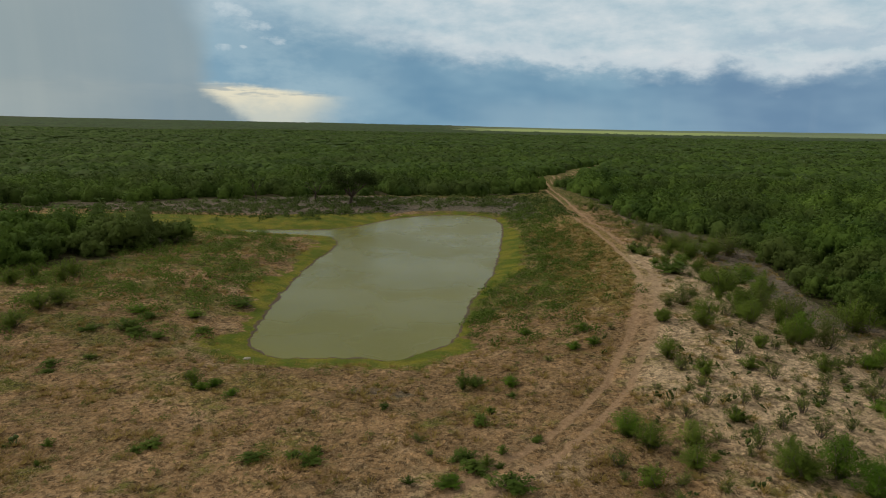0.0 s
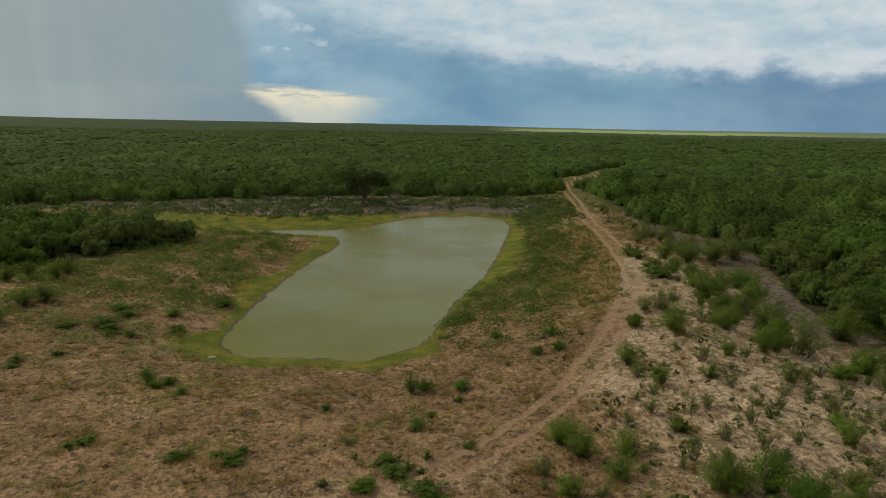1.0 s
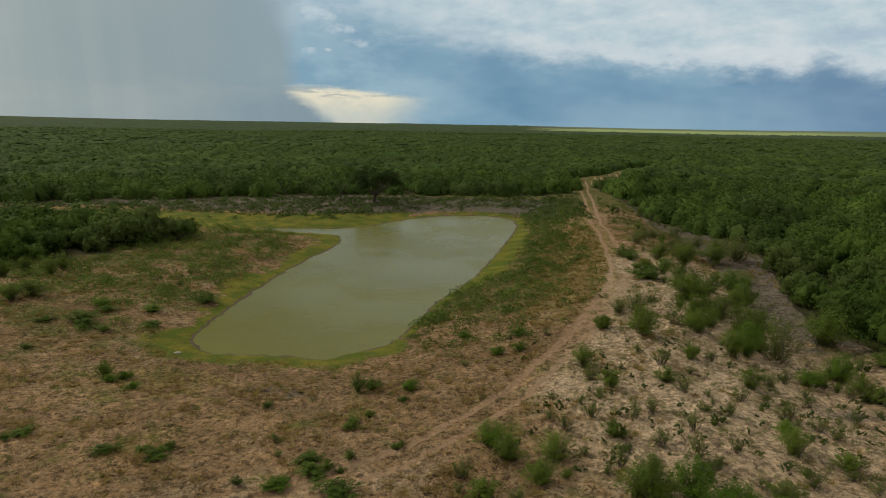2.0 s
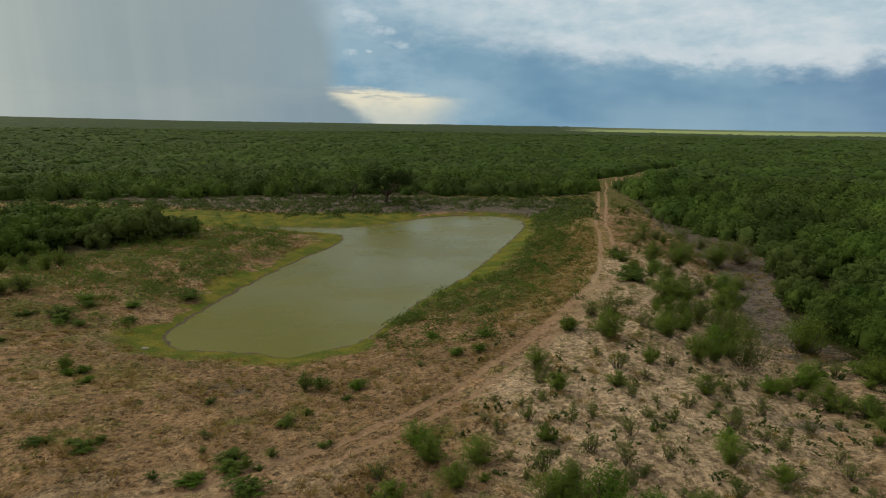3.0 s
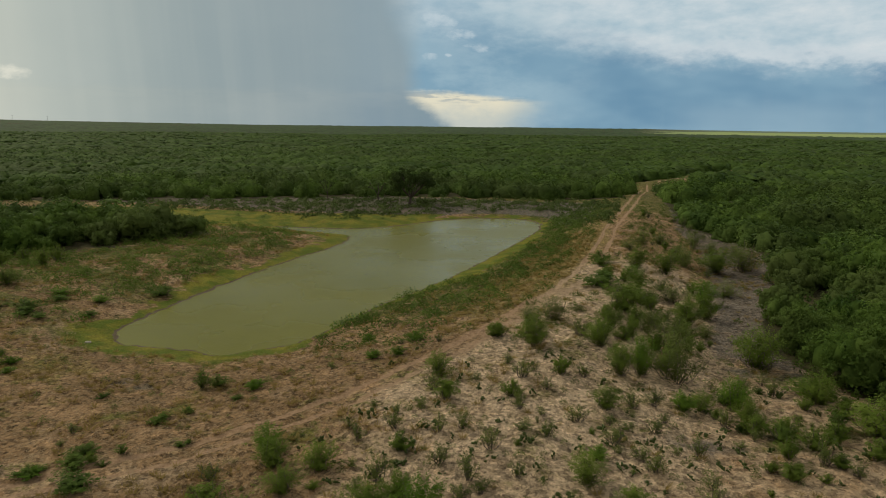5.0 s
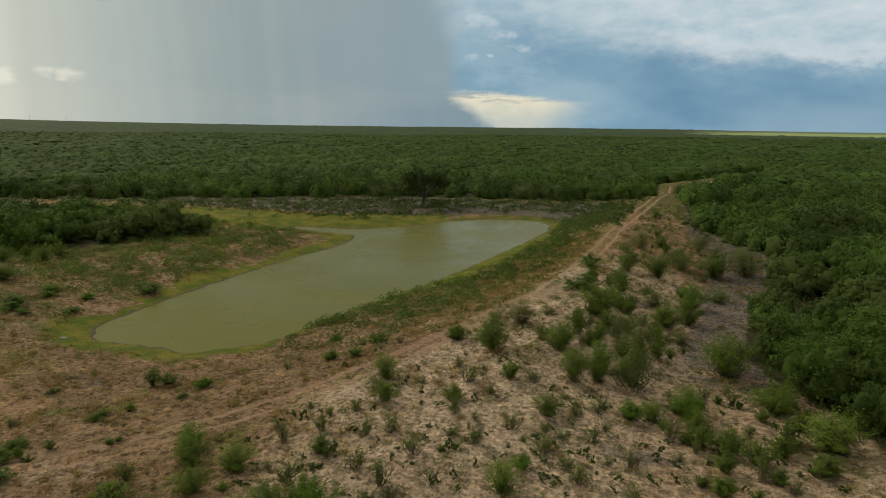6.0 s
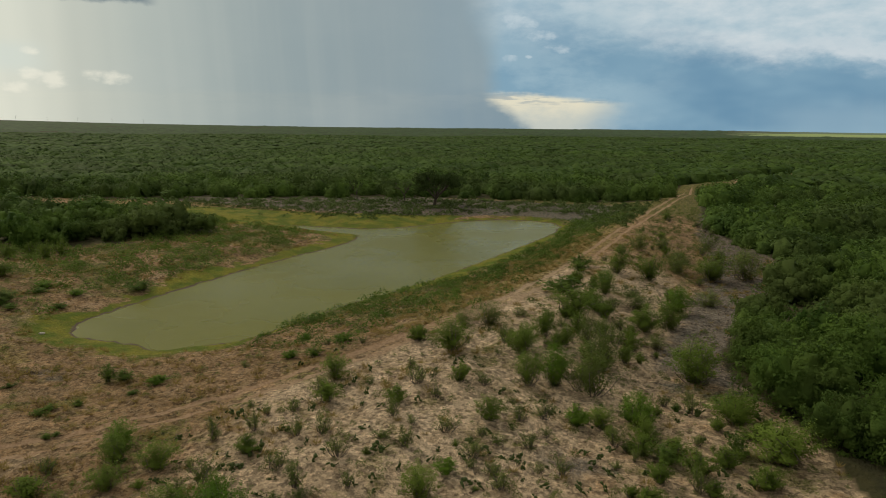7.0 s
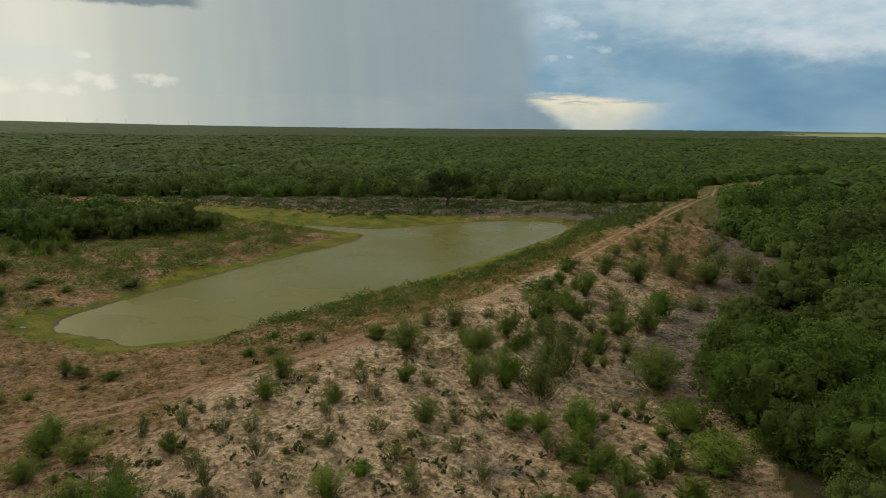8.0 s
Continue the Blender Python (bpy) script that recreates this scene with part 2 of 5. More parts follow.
def inside(px, py, poly):
    c = np.zeros(px.shape, bool)
    n = len(poly)
    for i in range(n):
        ax, ay = poly[i]
        bx, by = poly[(i + 1) % n]
        if ay != by:
            c ^= ((ay > py) != (by > py)) & (px < (bx - ax) * (py - ay) / (by - ay) + ax)
    return c


def smooth(v, a, b):
    u = np.clip((v - a) / (b - a), 0, 1)
    return u * u * (3 - 2 * u)


def waves(px, py, size, seed, octaves=3):
    """Cheap smooth noise, about -1..1, with features of that size."""
    r = np.random.RandomState(seed)
    out = np.zeros(px.shape)
    amp = 1.0
    for _ in range(octaves):
        for _ in range(4):
            a, ph = r.uniform(0, 6.283), r.uniform(0, 6.283)
            kx, ky = math.cos(a) * 6.283 / size, math.sin(a) * 6.283 / size
            out += amp * 0.35 * np.sin(px * kx + py * ky + ph + 1.3 * np.sin(px * ky * 0.7 - py * kx * 0.6 + ph * 2))
        amp *= 0.55
        size *= 0.47
    return out


def to_pond(px, py):
    px2, py2 = px + 0.22 * waves(px, py, 4.0, 7, 3), py + 0.22 * waves(px, py, 4.0, 8, 3)
    d = near_line(px2, py2, POND, True)[0]
    return np.where(inside(px2, py2, POND), -d, d)


def shore_band(px, py):
    """Where sod lies broad along the dam's foot."""
    return smooth(px, 4, 8) * smooth(py, 80, 92) * (1 - smooth(py, 118, 134))


def lie(px, py):
    """How the far plain rises to the west and falls away to the east."""
    far, az = np.hypot(px, py), np.degrees(np.arctan2(px, py))
    rise = np.interp(az, [-75, -58, -47, -30, -15, 0, 8, 15, 32, 60], [0.0125, 0.0102, 0.0056, 0.0016, 0.0002, -0.0010, -0.0026, -0.0034, -0.0026, -0.0026])
    return far * rise * smooth(far, 300, 1600)


def height(px, py):
    """The ground's height over the water."""
    px, py = np.asarray(px, float), np.asarray(py, float)
    d = to_pond(px, py)
    q, w, side = near_line(px, py, CREST)
    top = np.interp(w, np.arange(len(CREST_Z)), CREST_Z)
    right = smooth(px - np.interp(py, CREST[:, 1], CREST[:, 0]), -4, 14)
    left_base = 1.65
    right_base = np.interp(py, [20, 45, 62, 130, 190], [1.5, 1.3, 0.75, 0.7, 1.5])
    base = left_base + (right_base - left_base) * right
    ridge = (top - base) * (1 - smooth(q, 1.5, 14.5 + 3 * smooth(-py, -60, -40)))
    z = (base + ridge) * (1 - np.exp(-np.clip(d, 0, None) / (6.5 + 2 * (px < -10))))
    z = np.where(d < 0, np.maximum(d * 0.22, -1.6), z)
    rough = smooth(d, 0.5, 6)
    z = z + rough * (0.10 * waves(px, py, 9, 3) + 0.05 * waves(px, py, 2.3, 4, 2))
    t, _, s = near_line(px, py, TRACK)
    rut = np.exp(-((t - 0.82) / 0.3) ** 2)
    z = z - 0.09 * rut + 0.03 * np.exp(-((t - 1.5) / 0.4) ** 2)
    z = z + 2.4 * np.exp(-(t / 10) ** 2) * smooth(py, 204, 224) * (1 - smooth(py, 285, 310))
    far = np.hypot(px, py)
    return z + smooth(far, 250, 900) * (0.8 * waves(px, py, 420, 5, 2)) + lie(px, py)


def height_at(x, y):
    return float(height(np.array([x]), np.array([y]))[0])


def in_brush(px, py):
    t = near_line(px, py, TRACK)[0]
    s = near_line(px, py, SPUR)[0]
    clear = inside(px, py, OPEN) & ~inside(px, py, CLUMP)
    return ~clear & (t > 3.0 + 3.5 * smooth(py, 196, 210) * (1 - smooth(py, 285, 300))) & (s > 1.8)


# ---- materials ----
def material(name, rough=0.9, spec=0.2):
    m = bpy.data.materials.new(name)
    m.use_nodes = True
    k = Tree(m.node_tree)
    b = m.node_tree.nodes["Principled BSDF"]
    b.inputs["Roughness"].default_value = rough
    b.inputs["Specular IOR Level"].default_value = spec
    return m, k, b


def bump(k, b, h, strength, distance):
    n = k.node("ShaderNodeBump")
    n.inputs["Strength"].default_value, n.inputs["Distance"].default_value = strength, distance
    k.put(n.inputs["Height"], h)
    k.put(b.inputs["Normal"], n.outputs[0])


def place(k):
    return k.node("ShaderNodeNewGeometry").outputs["Position"]


def ground_material():
    m, k, b = material("ground_soil", 0.95, 0.1)
    p = place(k)
    big, mid, small = k.noise(p, 0.09, 4), k.noise(p, 0.6, 5, 0.6), k.noise(p, 4.5, 4, 0.65)
    tiny, patch = k.noise(p, 16, 3, 0.6), k.noise(p, 0.23, 5, 0.62)
    soil = k.mix(k.ramp(big, 0.38, 0.62), (0.265, 0.170, 0.084), (0.410, 0.265, 0.140))
    soil = k.mix(k.ramp(patch, 0.48, 0.66, 0, 0.65), soil, (0.180, 0.122, 0.060))
    soil = k.mix(k.ramp(patch, 0.46, 0.32, 0, 0.6), soil, (0.47, 0.335, 0.205))
    soil = k.mix(k.ramp(mid, 0.42, 0.68, 0, 0.6), soil, (0.205, 0.140, 0.064))
    pale = k.mix(k.ramp(mid, 0.4, 0.65), (0.625, 0.482, 0.322), (0.50, 0.375, 0.236))
    pf = k.ramp(k.math("ADD", k.attr("pale"), k.math("MULTIPLY", k.math("SUBTRACT", mid, 0.5), 1.1)), 0.3, 0.75)
    soil = k.mix(pf, soil, pale)
    # dry grass litter
    dry = k.ramp(k.math("ADD", k.attr("dry"), k.math("MULTIPLY", k.math("SUBTRACT", mid, 0.5), 1.8)), 0.45, 0.95)
    soil = k.mix(k.math("MULTIPLY", dry, 0.8), soil, k.mix(k.ramp(small, 0.35, 0.65), (0.20, 0.150, 0.045), (0.37, 0.285, 0.10)))
    # low green cover
    herb = k.ramp(k.math("ADD", k.attr("herb"), k.math("ADD", k.math("MULTIPLY", k.math("SUBTRACT", mid, 0.5), 1.8), k.math("MULTIPLY", k.math("SUBTRACT", small, 0.5), 1.2))), 0.4, 0.85)
    soil = k.mix(k.math("MULTIPLY", herb, 0.85), soil, k.mix(k.ramp(small, 0.3, 0.7), (0.075, 0.092, 0.018), (0.17, 0.172, 0.04)))
    # grey silt
    silt = k.ramp(k.math("ADD", k.attr("silt"), k.math("MULTIPLY", k.math("SUBTRACT", mid, 0.5), 1.2)), 0.35, 0.75)
    soil = k.mix(k.math("MULTIPLY", silt, 0.85), soil, k.mix(k.ramp(small, 0.35, 0.65), (0.100, 0.094, 0.082), (0.195, 0.180, 0.158)))
    # yellow-green sod round the water, tufted and worn through in places
    sod = k.ramp(k.math("ADD", k.attr("sod"), k.math("ADD", k.math("MULTIPLY", k.math("SUBTRACT", mid, 0.5), 1.3), k.math("MULTIPLY", k.math("SUBTRACT", small, 0.5), 0.7))), 0.32, 0.7)
    turf = k.mix(k.ramp(k.noise(p, 0.35, 4), 0.4, 0.62), (0.115, 0.180, 0.014), (0.290, 0.275, 0.032))
    turf = k.mix(k.ramp(mid, 0.5, 0.7, 0, 0.6), turf, (0.25, 0.205, 0.05))
    soil = k.mix(k.math("MULTIPLY", sod, 0.93), soil, k.mix(k.ramp(small, 0.35, 0.65, 0, 0.6), turf, (0.075, 0.095, 0.014)))
    # bare wheel tracks
    trk = k.ramp(k.math("ADD", k.attr("track"), k.math("MULTIPLY", k.math("SUBTRACT", mid, 0.5), 0.8)), 0.35, 0.7)
    worn = k.mix(k.ramp(k.attr("pale"), 0.35, 0.75), k.mix(k.ramp(small, 0.3, 0.7), (0.38, 0.250, 0.150), (0.47, 0.318, 0.196)), k.mix(k.ramp(small, 0.3, 0.7), (0.44, 0.315, 0.200), (0.58, 0.430, 0.285)))
    soil = k.mix(k.math("MULTIPLY", trk, 0.92), soil, worn)
    # wet mud rim
    soil = k.mix(k.ramp(k.math("ADD", k.attr("mud"), k.math("MULTIPLY", k.math("SUBTRACT", small, 0.5), 0.7)), 0.4, 0.6), soil, (0.15, 0.118, 0.085))
    # darker ground inside the brush, and the far country
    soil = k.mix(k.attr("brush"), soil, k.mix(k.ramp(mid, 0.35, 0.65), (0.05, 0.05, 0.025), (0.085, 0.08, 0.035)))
    # pale haze tone on the far plain, sunlight painted on its nearer strip
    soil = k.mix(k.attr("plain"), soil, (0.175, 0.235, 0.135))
    soil = k.mix(k.ramp(k.attr("sunlit_field"), 0.15, 0.9), soil, (0.35, 0.44, 0.17))
    bare = k.math("SUBTRACT", 1.0, k.math("MAXIMUM", k.math("MAXIMUM", sod, k.math("MULTIPLY", trk, 0.65)), k.math("MAXIMUM", k.attr("brush"), k.attr("mud"))))
    # crumbs and stones in random tones; shade of the gaps is painted darker
    crumb = k.noise(k.stretch(p, 1.0, 0.8, 1), 3.4, 4, 0.62)
    soil = k.mix(k.math("MULTIPLY", bare, k.ramp(crumb, 0.54, 0.60, 0, 0.6)), soil, k.scaled(soil, 0.36))
    soil = k.mix(k.math("MULTIPLY", bare, k.ramp(crumb, 0.44, 0.38, 0, 0.55)), soil, k.scaled(soil, 1.38))
    shifted = k.node("ShaderNodeVectorMath")
    k.put(shifted.inputs[0], p)
    k.put(shifted.inputs[1], k.scaled(k.vec(k.noise(p, 5, 2), k.noise(p, 5.7, 2), 0.0), 0.5))
    for size, deep in ((3.0, 0.75), (7.0, 0.6)):
        bit = k.cells(shifted.outputs[0], size)
        soil = k.mix(k.math("MULTIPLY", bare, k.ramp(bit, 0.74, 0.86, 0, deep)), soil, k.scaled(soil, 0.42))
        soil = k.mix(k.math("MULTIPLY", bare, k.ramp(bit, 0.26, 0.14, 0, deep)), soil, k.scaled(soil, 1.35))
    soil = k.mix(k.ramp(tiny, 0.5, 0.75, 0, 0.3), soil, (0.13, 0.09, 0.05))
    straw = k.noise(k.stretch(p, 1.0, 0.6, 1), 7, 5, 0.7)
    soil = k.mix(k.math("MULTIPLY", bare, k.ramp(straw, 0.54, 0.62, 0, 0.4)), soil, (0.56, 0.43, 0.28))
    k.put(b.inputs["Base Color"], soil)
    bump(k, b, k.math("ADD", k.math("ADD", k.math("MULTIPLY", small, 0.6), k.math("MULTIPLY", crumb, -0.8)), k.math("MULTIPLY", tiny, 0.3)), 1.0, 0.3)
    return m


def leaf_material(name, dark, light, dry=None, scale=0.5, clear=0.36, grain=0.25, relief_shade=0.0, vary=0.35):
    """Matt leaves that let some light through; tint varies by spray, by plant and in patches."""
    m, k, b = material(name, 0.8, 0.08)
    g = k.node("ShaderNodeNewGeometry")
    rnd = g.outputs["Random Per Island"]
    own = k.node("ShaderNodeObjectInfo").outputs["Random"]
    patch = k.noise(g.outputs["Position"], scale, 4, 0.6)
    stand = k.ramp(k.noise(k.stretch(g.outputs["Position"], 1, 1, 0), scale * 0.09, 4, 0.6), 0.36, 0.64)
    f = k.math("ADD", k.math("MULTIPLY", rnd, grain), k.math("ADD", k.math("MULTIPLY", k.ramp(patch, 0.36, 0.64), vary), k.math("ADD", k.math("MULTIPLY", own, 0.3), k.math("MULTIPLY", stand, 0.3))))
    f = k.math("SUBTRACT", f, 0.1)
    c = k.mix(f, dark, light)
    if dry:
        c = k.mix(k.ramp(k.noise(g.outputs["Position"], 0.035, 4), 0.45, 0.62, 0, 0.8), c, dry)
    if relief_shade:
        # leafy relief of a closed canopy: sprays stand out, gap shade is painted dark
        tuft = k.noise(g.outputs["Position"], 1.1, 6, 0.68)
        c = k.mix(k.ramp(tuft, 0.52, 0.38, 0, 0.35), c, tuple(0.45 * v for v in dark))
        bump(k, b, tuft, 1.0, relief_shade)
    k.put(b.inputs["Base Color"], c)
    through_leaf = k.node("ShaderNodeBsdfTranslucent")
    k.put(through_leaf.inputs[0], c)
    both = k.node("ShaderNodeMixShader")
    both.inputs[0].default_value = clear
    k.t.links.new(b.outputs[0], both.inputs[1])
    k.t.links.new(through_leaf.outputs[0], both.inputs[2])
    k.t.links.new(both.outputs[0], k.t.nodes["Material Output"].inputs[0])
    return m


def plain_material(name, a, c, scale, rough=0.85, depth=0.02):
    m, k, b = material(name, rough, 0.2)
    p = k.node("ShaderNodeTexCoord").outputs["Object"]
    n = k.noise(p, scale, 5, 0.6)
    k.put(b.inputs["Base Color"], k.mix(k.ramp(n, 0.35, 0.65), a, c))
    bump(k, b, n, 0.6, depth)
    return m


def water_material():
    m, k, b = material("pond_water", 0.15, 0.2)
    p = place(k)
    silt = k.noise(p, 0.05, 4)
    k.put(b.inputs["Base Color"], k.mix(k.ramp(silt, 0.35, 0.65), (0.150, 0.148, 0.010), (0.170, 0.166, 0.016)))
    b.inputs["IOR"].default_value = 1.33
    k.put(b.inputs["Roughness"], k.ramp(k.noise(p, 0.06, 3), 0.35, 0.65, 0.20, 0.32))
    rip = k.math("ADD", k.noise(k.stretch(p, 1, 1.6, 1), 3.0, 3), k.math("MULTIPLY", k.noise(p, 0.7, 2), 0.6))
    bump(k, b, rip, 0.3, 0.05)
    return m


M_GROUND = ground_material()
M_WATER = water_material()
M_BRUSH = leaf_material("brush_leaves", (0.052, 0.104, 0.018), (0.165, 0.265, 0.046), (0.112, 0.150, 0.044), scale=0.22, clear=0.42, grain=0.16, vary=0.5)
M_CANOPY = leaf_material("brush_canopy", (0.046, 0.092, 0.018), (0.170, 0.272, 0.048), (0.088, 0.130, 0.034), scale=0.17, clear=0.25, grain=0.14, relief_shade=0.3, vary=0.6)
# distance haze greyed into both far leaf colours; horizon one darkened for gap shade
M_BRUSH_HAZED = leaf_material("hazed_brush_leaves", (0.040, 0.078, 0.015), (0.098, 0.165, 0.031), (0.070, 0.106, 0.027), scale=0.1, clear=0.2, grain=0.1, relief_shade=0.2, vary=0.6)
M_HORIZON_SHADED = leaf_material("shaded_horizon_leaves", (0.026, 0.053, 0.018), (0.074, 0.116, 0.038), (0.048, 0.070, 0.028), scale=0.06, clear=0.1, grain=0.35)
M_SCRUB = leaf_material("scrub_leaves", (0.050, 0.084, 0.022), (0.140, 0.190, 0.056), scale=0.5)
M_SHRUB = leaf_material("shrub_leaves", (0.075, 0.125, 0.018), (0.215, 0.30, 0.050), scale=1.2)
M_FRESH = leaf_material("fresh_leaves", (0.072, 0.152, 0.014), (0.175, 0.29, 0.036), scale=1.2)
M_GREYSHRUB = leaf_material("grey_green_leaves", (0.078, 0.115, 0.026), (0.205, 0.250, 0.064), scale=1.2)
M_FORB = leaf_material("forb_leaves", (0.055, 0.105, 0.018), (0.185, 0.27, 0.05), scale=0.8, grain=0.15)
M_DRYGRASS = leaf_material("dry_grass", (0.21, 0.155, 0.045), (0.44, 0.335, 0.12), scale=0.8)
M_STRAW = leaf_material("straw", (0.22, 0.155, 0.08), (0.48, 0.37, 0.23), scale=0.8)
M_BARK = plain_material("mesquite_bark", (0.05, 0.04, 0.032), (0.11, 0.09, 0.07), 9)
M_TWIG = plain_material("grey_twig", (0.12, 0.10, 0.08), (0.2, 0.17, 0.14), 9)
M_CACTUS = plain_material("cactus_pad", (0.05, 0.078, 0.018), (0.09, 0.125, 0.03), 6, 0.55, 0.01)
M_CLOD = plain_material("clod_earth", (0.25, 0.165, 0.11), (0.42, 0.31, 0.22), 5)


# ---- mesh helpers ----
def fast_mesh(name, verts, faces, mat, flat=True, normals=None):
    """A mesh from arrays: verts (n, 3), faces (m, 3 or 4)."""
    verts, faces = np.asarray(verts, np.float32), np.asarray(faces, np.int32)
    me = bpy.data.meshes.new(name)
    k = faces.shape[1]
    me.vertices.add(len(verts))
    me.vertices.foreach_set("co", verts.ravel())
    me.loops.add(faces.size)
    me.loops.foreach_set("vertex_index", faces.ravel())
    me.polygons.add(len(faces))
    me.polygons.foreach_set("loop_start", np.arange(0, faces.size, k, dtype=np.int32))
    if not flat or normals is not None:
        me.polygons.foreach_set("use_smooth", np.ones(len(faces), bool))
    me.update(calc_edges=True)
    if normals is not None:
        me.normals_split_custom_set_from_vertices(np.asarray(normals, np.float32))
    me.materials.append(mat)
    return me


def part(name, me, parent, label=""):
    ob = new(name, me)
    ob.parent = parent
    return tagged(ob, label)


def ground_mesh():
    def axis(lo, a, b, hi, step, steps_out):
        out_hi = b + (hi - b) * (np.linspace(0, 1, steps_out + 1)[1:] ** 3.2)
        out_lo = a - (a - lo) * (np.linspace(0, 1, steps_out + 1)[1:][::-1] ** 3.2)
        return np.concatenate([out_lo, np.arange(a, b, step), out_hi])
    xs = axis(-4900, -36, 52, 4900, 0.36, 46)
    ys = np.concatenate([axis(-1500, 22, 95, 96, 0.36, 30)[:-31], np.arange(95, 190, 0.62), 190 + 4800 * (np.linspace(0, 1, 56) ** 3)])
    ys = np.unique(ys)
    gx, gy = np.meshgrid(xs, ys)
    px, py = gx.ravel(), gy.ravel()
    pz = height(px, py)
    nx, ny = len(xs), len(ys)
    i = np.arange(nx * ny).reshape(ny, nx)
    faces = np.stack([i[:-1, :-1], i[:-1, 1:], i[1:, 1:], i[1:, :-1]], -1).reshape(-1, 4)
    crumb = np.random.RandomState(2).uniform(-1, 1, px.shape) * smooth(to_pond(px, py), 2.0, 4.5) * (1 - smooth(py, 120, 190)) * (py > 15) * (np.abs(px) < 60)
    pz = pz + 0.055 * crumb
    me = fast_mesh("ground", np.stack([px, py, pz], 1), faces, M_GROUND, False)
    d = to_pond(px, py)
    q, w, side = near_line(px, py, CREST)
    t = near_line(px, py, TRACK)[0]
    s = near_line(px, py, SPUR)[0]
    n1, n2 = waves(px, py, 14, 21), waves(px, py, 4, 22)
    crest_x = np.interp(py, CREST[:, 1], CREST[:, 0])
    off = px - crest_x
    masks = {}
    wide = 1.7 + 2.8 * (1 - smooth(py, 57, 61)) + (3.0 * np.exp(-((py - 79) / 6) ** 2) + 1.6 * smooth(py, 90, 100)) * (px < -12) + 0.8 * n2 - 1.2 * smooth(px, 2, 5) * smooth(-py, -80, -66)
    wide = wide + 2.4 * shore_band(px, py)
    wide = np.maximum(wide, 0.6)
    sod = (d > 0.2) * (1 - smooth(d, wide * 0.45, wide * 1.5))
    flats = inside(px, py, np.array([(-64, 116), (-110, 118), (-104, 124), (-62, 133), (-40, 135), (-22, 140), (-10, 149), (-14, 134), (-24, 127.5), (-40, 125.5), (-38, 120), (-22, 119), (-17, 110), (-25, 112), (-40, 115)], float))
    masks["sod"] = np.clip(np.maximum(sod, flats * 0.85), 0, 1)
    masks["mud"] = (1 - smooth(d, 0.1, 0.5)) * (d > -3)
    nose = smooth(py, 50, 60) * (1 - smooth(py, 74, 82))
    masks["track"] = np.maximum(np.maximum((1 - smooth(np.abs(t - 0.85), 0.2, 0.42)) * (0.92 + 0.12 * n1) * (0.92 + 0.08 * smooth(py, 48, 58)), (0.08 + 0.5 * nose + 0.1 * smooth(py, 150, 190)) * (1 - smooth(t, 1.2, 2.2))), 0.3 * (1 - smooth(s, 0.8, 1.8)))
    masks["pale"] = (0.5 + 0.5 * smooth(py, 33, 46)) * (1 - 0.3 * smooth(off, 10, 16)) * smooth(off + 2 * (1 - smooth(py, 44, 56)), -8, 1) * (1 - smooth(py, 84, 110)) * 0.85 + 0.45 * smooth(d, 3, 5) * (1 - smooth(d, 5, 11)) * (px < -15) * (py < 80) + 0.25 * (1 - smooth(py, 30, 45)) + 0.2 * (1 - smooth(t, 2, 6)) * (1 - smooth(py, 52, 60))
    slope = smooth(-off + 1.5 * n2, 5, 9.5) * smooth(py, 58, 72) * (off > -26) * (off < 5)
    masks["herb"] = np.clip(slope * 0.9 + 0.68 * smooth(py, 56, 76) * smooth(-px, 17, 21) * (1 - smooth(py, 118, 125)) * (1 + 0.6 * n1) + 0.3 * (py < 62) * (1 + n1) + 0.25 * smooth(-px, 16, 24) * smooth(py, 40, 48) * (py < 70) + 0.8 * smooth(py, 146, 153) + 0.3 * smooth(off, -3, 6) * smooth(py, 95, 120), 0, 1)
    masks["dry"] = np.clip(0.5 * np.exp(-(((px + 12) / 9) ** 2 + ((py - 46) / 4) ** 2)) + 0.95 * (1 - smooth(np.abs(off + 6), 3, 7)) * smooth(py, 58, 70) + 0.35 + 0.3 * n1 - 0.4 * smooth(off, 0, 6) * (py < 80) + 0.5 * smooth(-px, 40, 60) * smooth(py, 110, 125) * (1 - smooth(py, 130, 140)), 0, 1)
    foot = np.interp(py, [60, 120, 150, 175], [11, 9.5, 6, 3])
    silt = smooth(off, foot, foot + 4) * smooth(py, 58, 66) * (1 - smooth(py, 186, 200)) * 0.8 + 0.95 * smooth(py, 134, 140) * (px < 20) * (d > 3) * (1 - smooth(py, 168, 175))
    silt += 0.6 * np.exp(-(((px + 3.5) / 4) ** 2 + ((py - 44.5) / 1.8) ** 2)) + 0.55 * np.exp(-(((px - 34.2) / 2.6) ** 2 + ((py - 46) / 1.7) ** 2))
    silt += 0.22 * smooth(off, 10, 15) * (py < 62)
    masks["silt"] = np.clip(silt, 0, 1)
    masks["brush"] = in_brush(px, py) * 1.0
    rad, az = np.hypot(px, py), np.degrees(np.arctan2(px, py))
    # bearings where sunshine is put into the ground colour
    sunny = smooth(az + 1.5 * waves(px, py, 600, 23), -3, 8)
    masks["sunlit_field"] = smooth(rad, 1850, 2050) * (1 - smooth(rad, 2900, 3300)) * sunny * (1 - 0.65 * smooth(az, 17, 27))
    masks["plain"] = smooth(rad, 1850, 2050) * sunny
    for key, v in masks.items():
        a = me.attributes.new(key, "FLOAT", "POINT")
        a.data.foreach_set("value", np.asarray(v, np.float32))
    return me


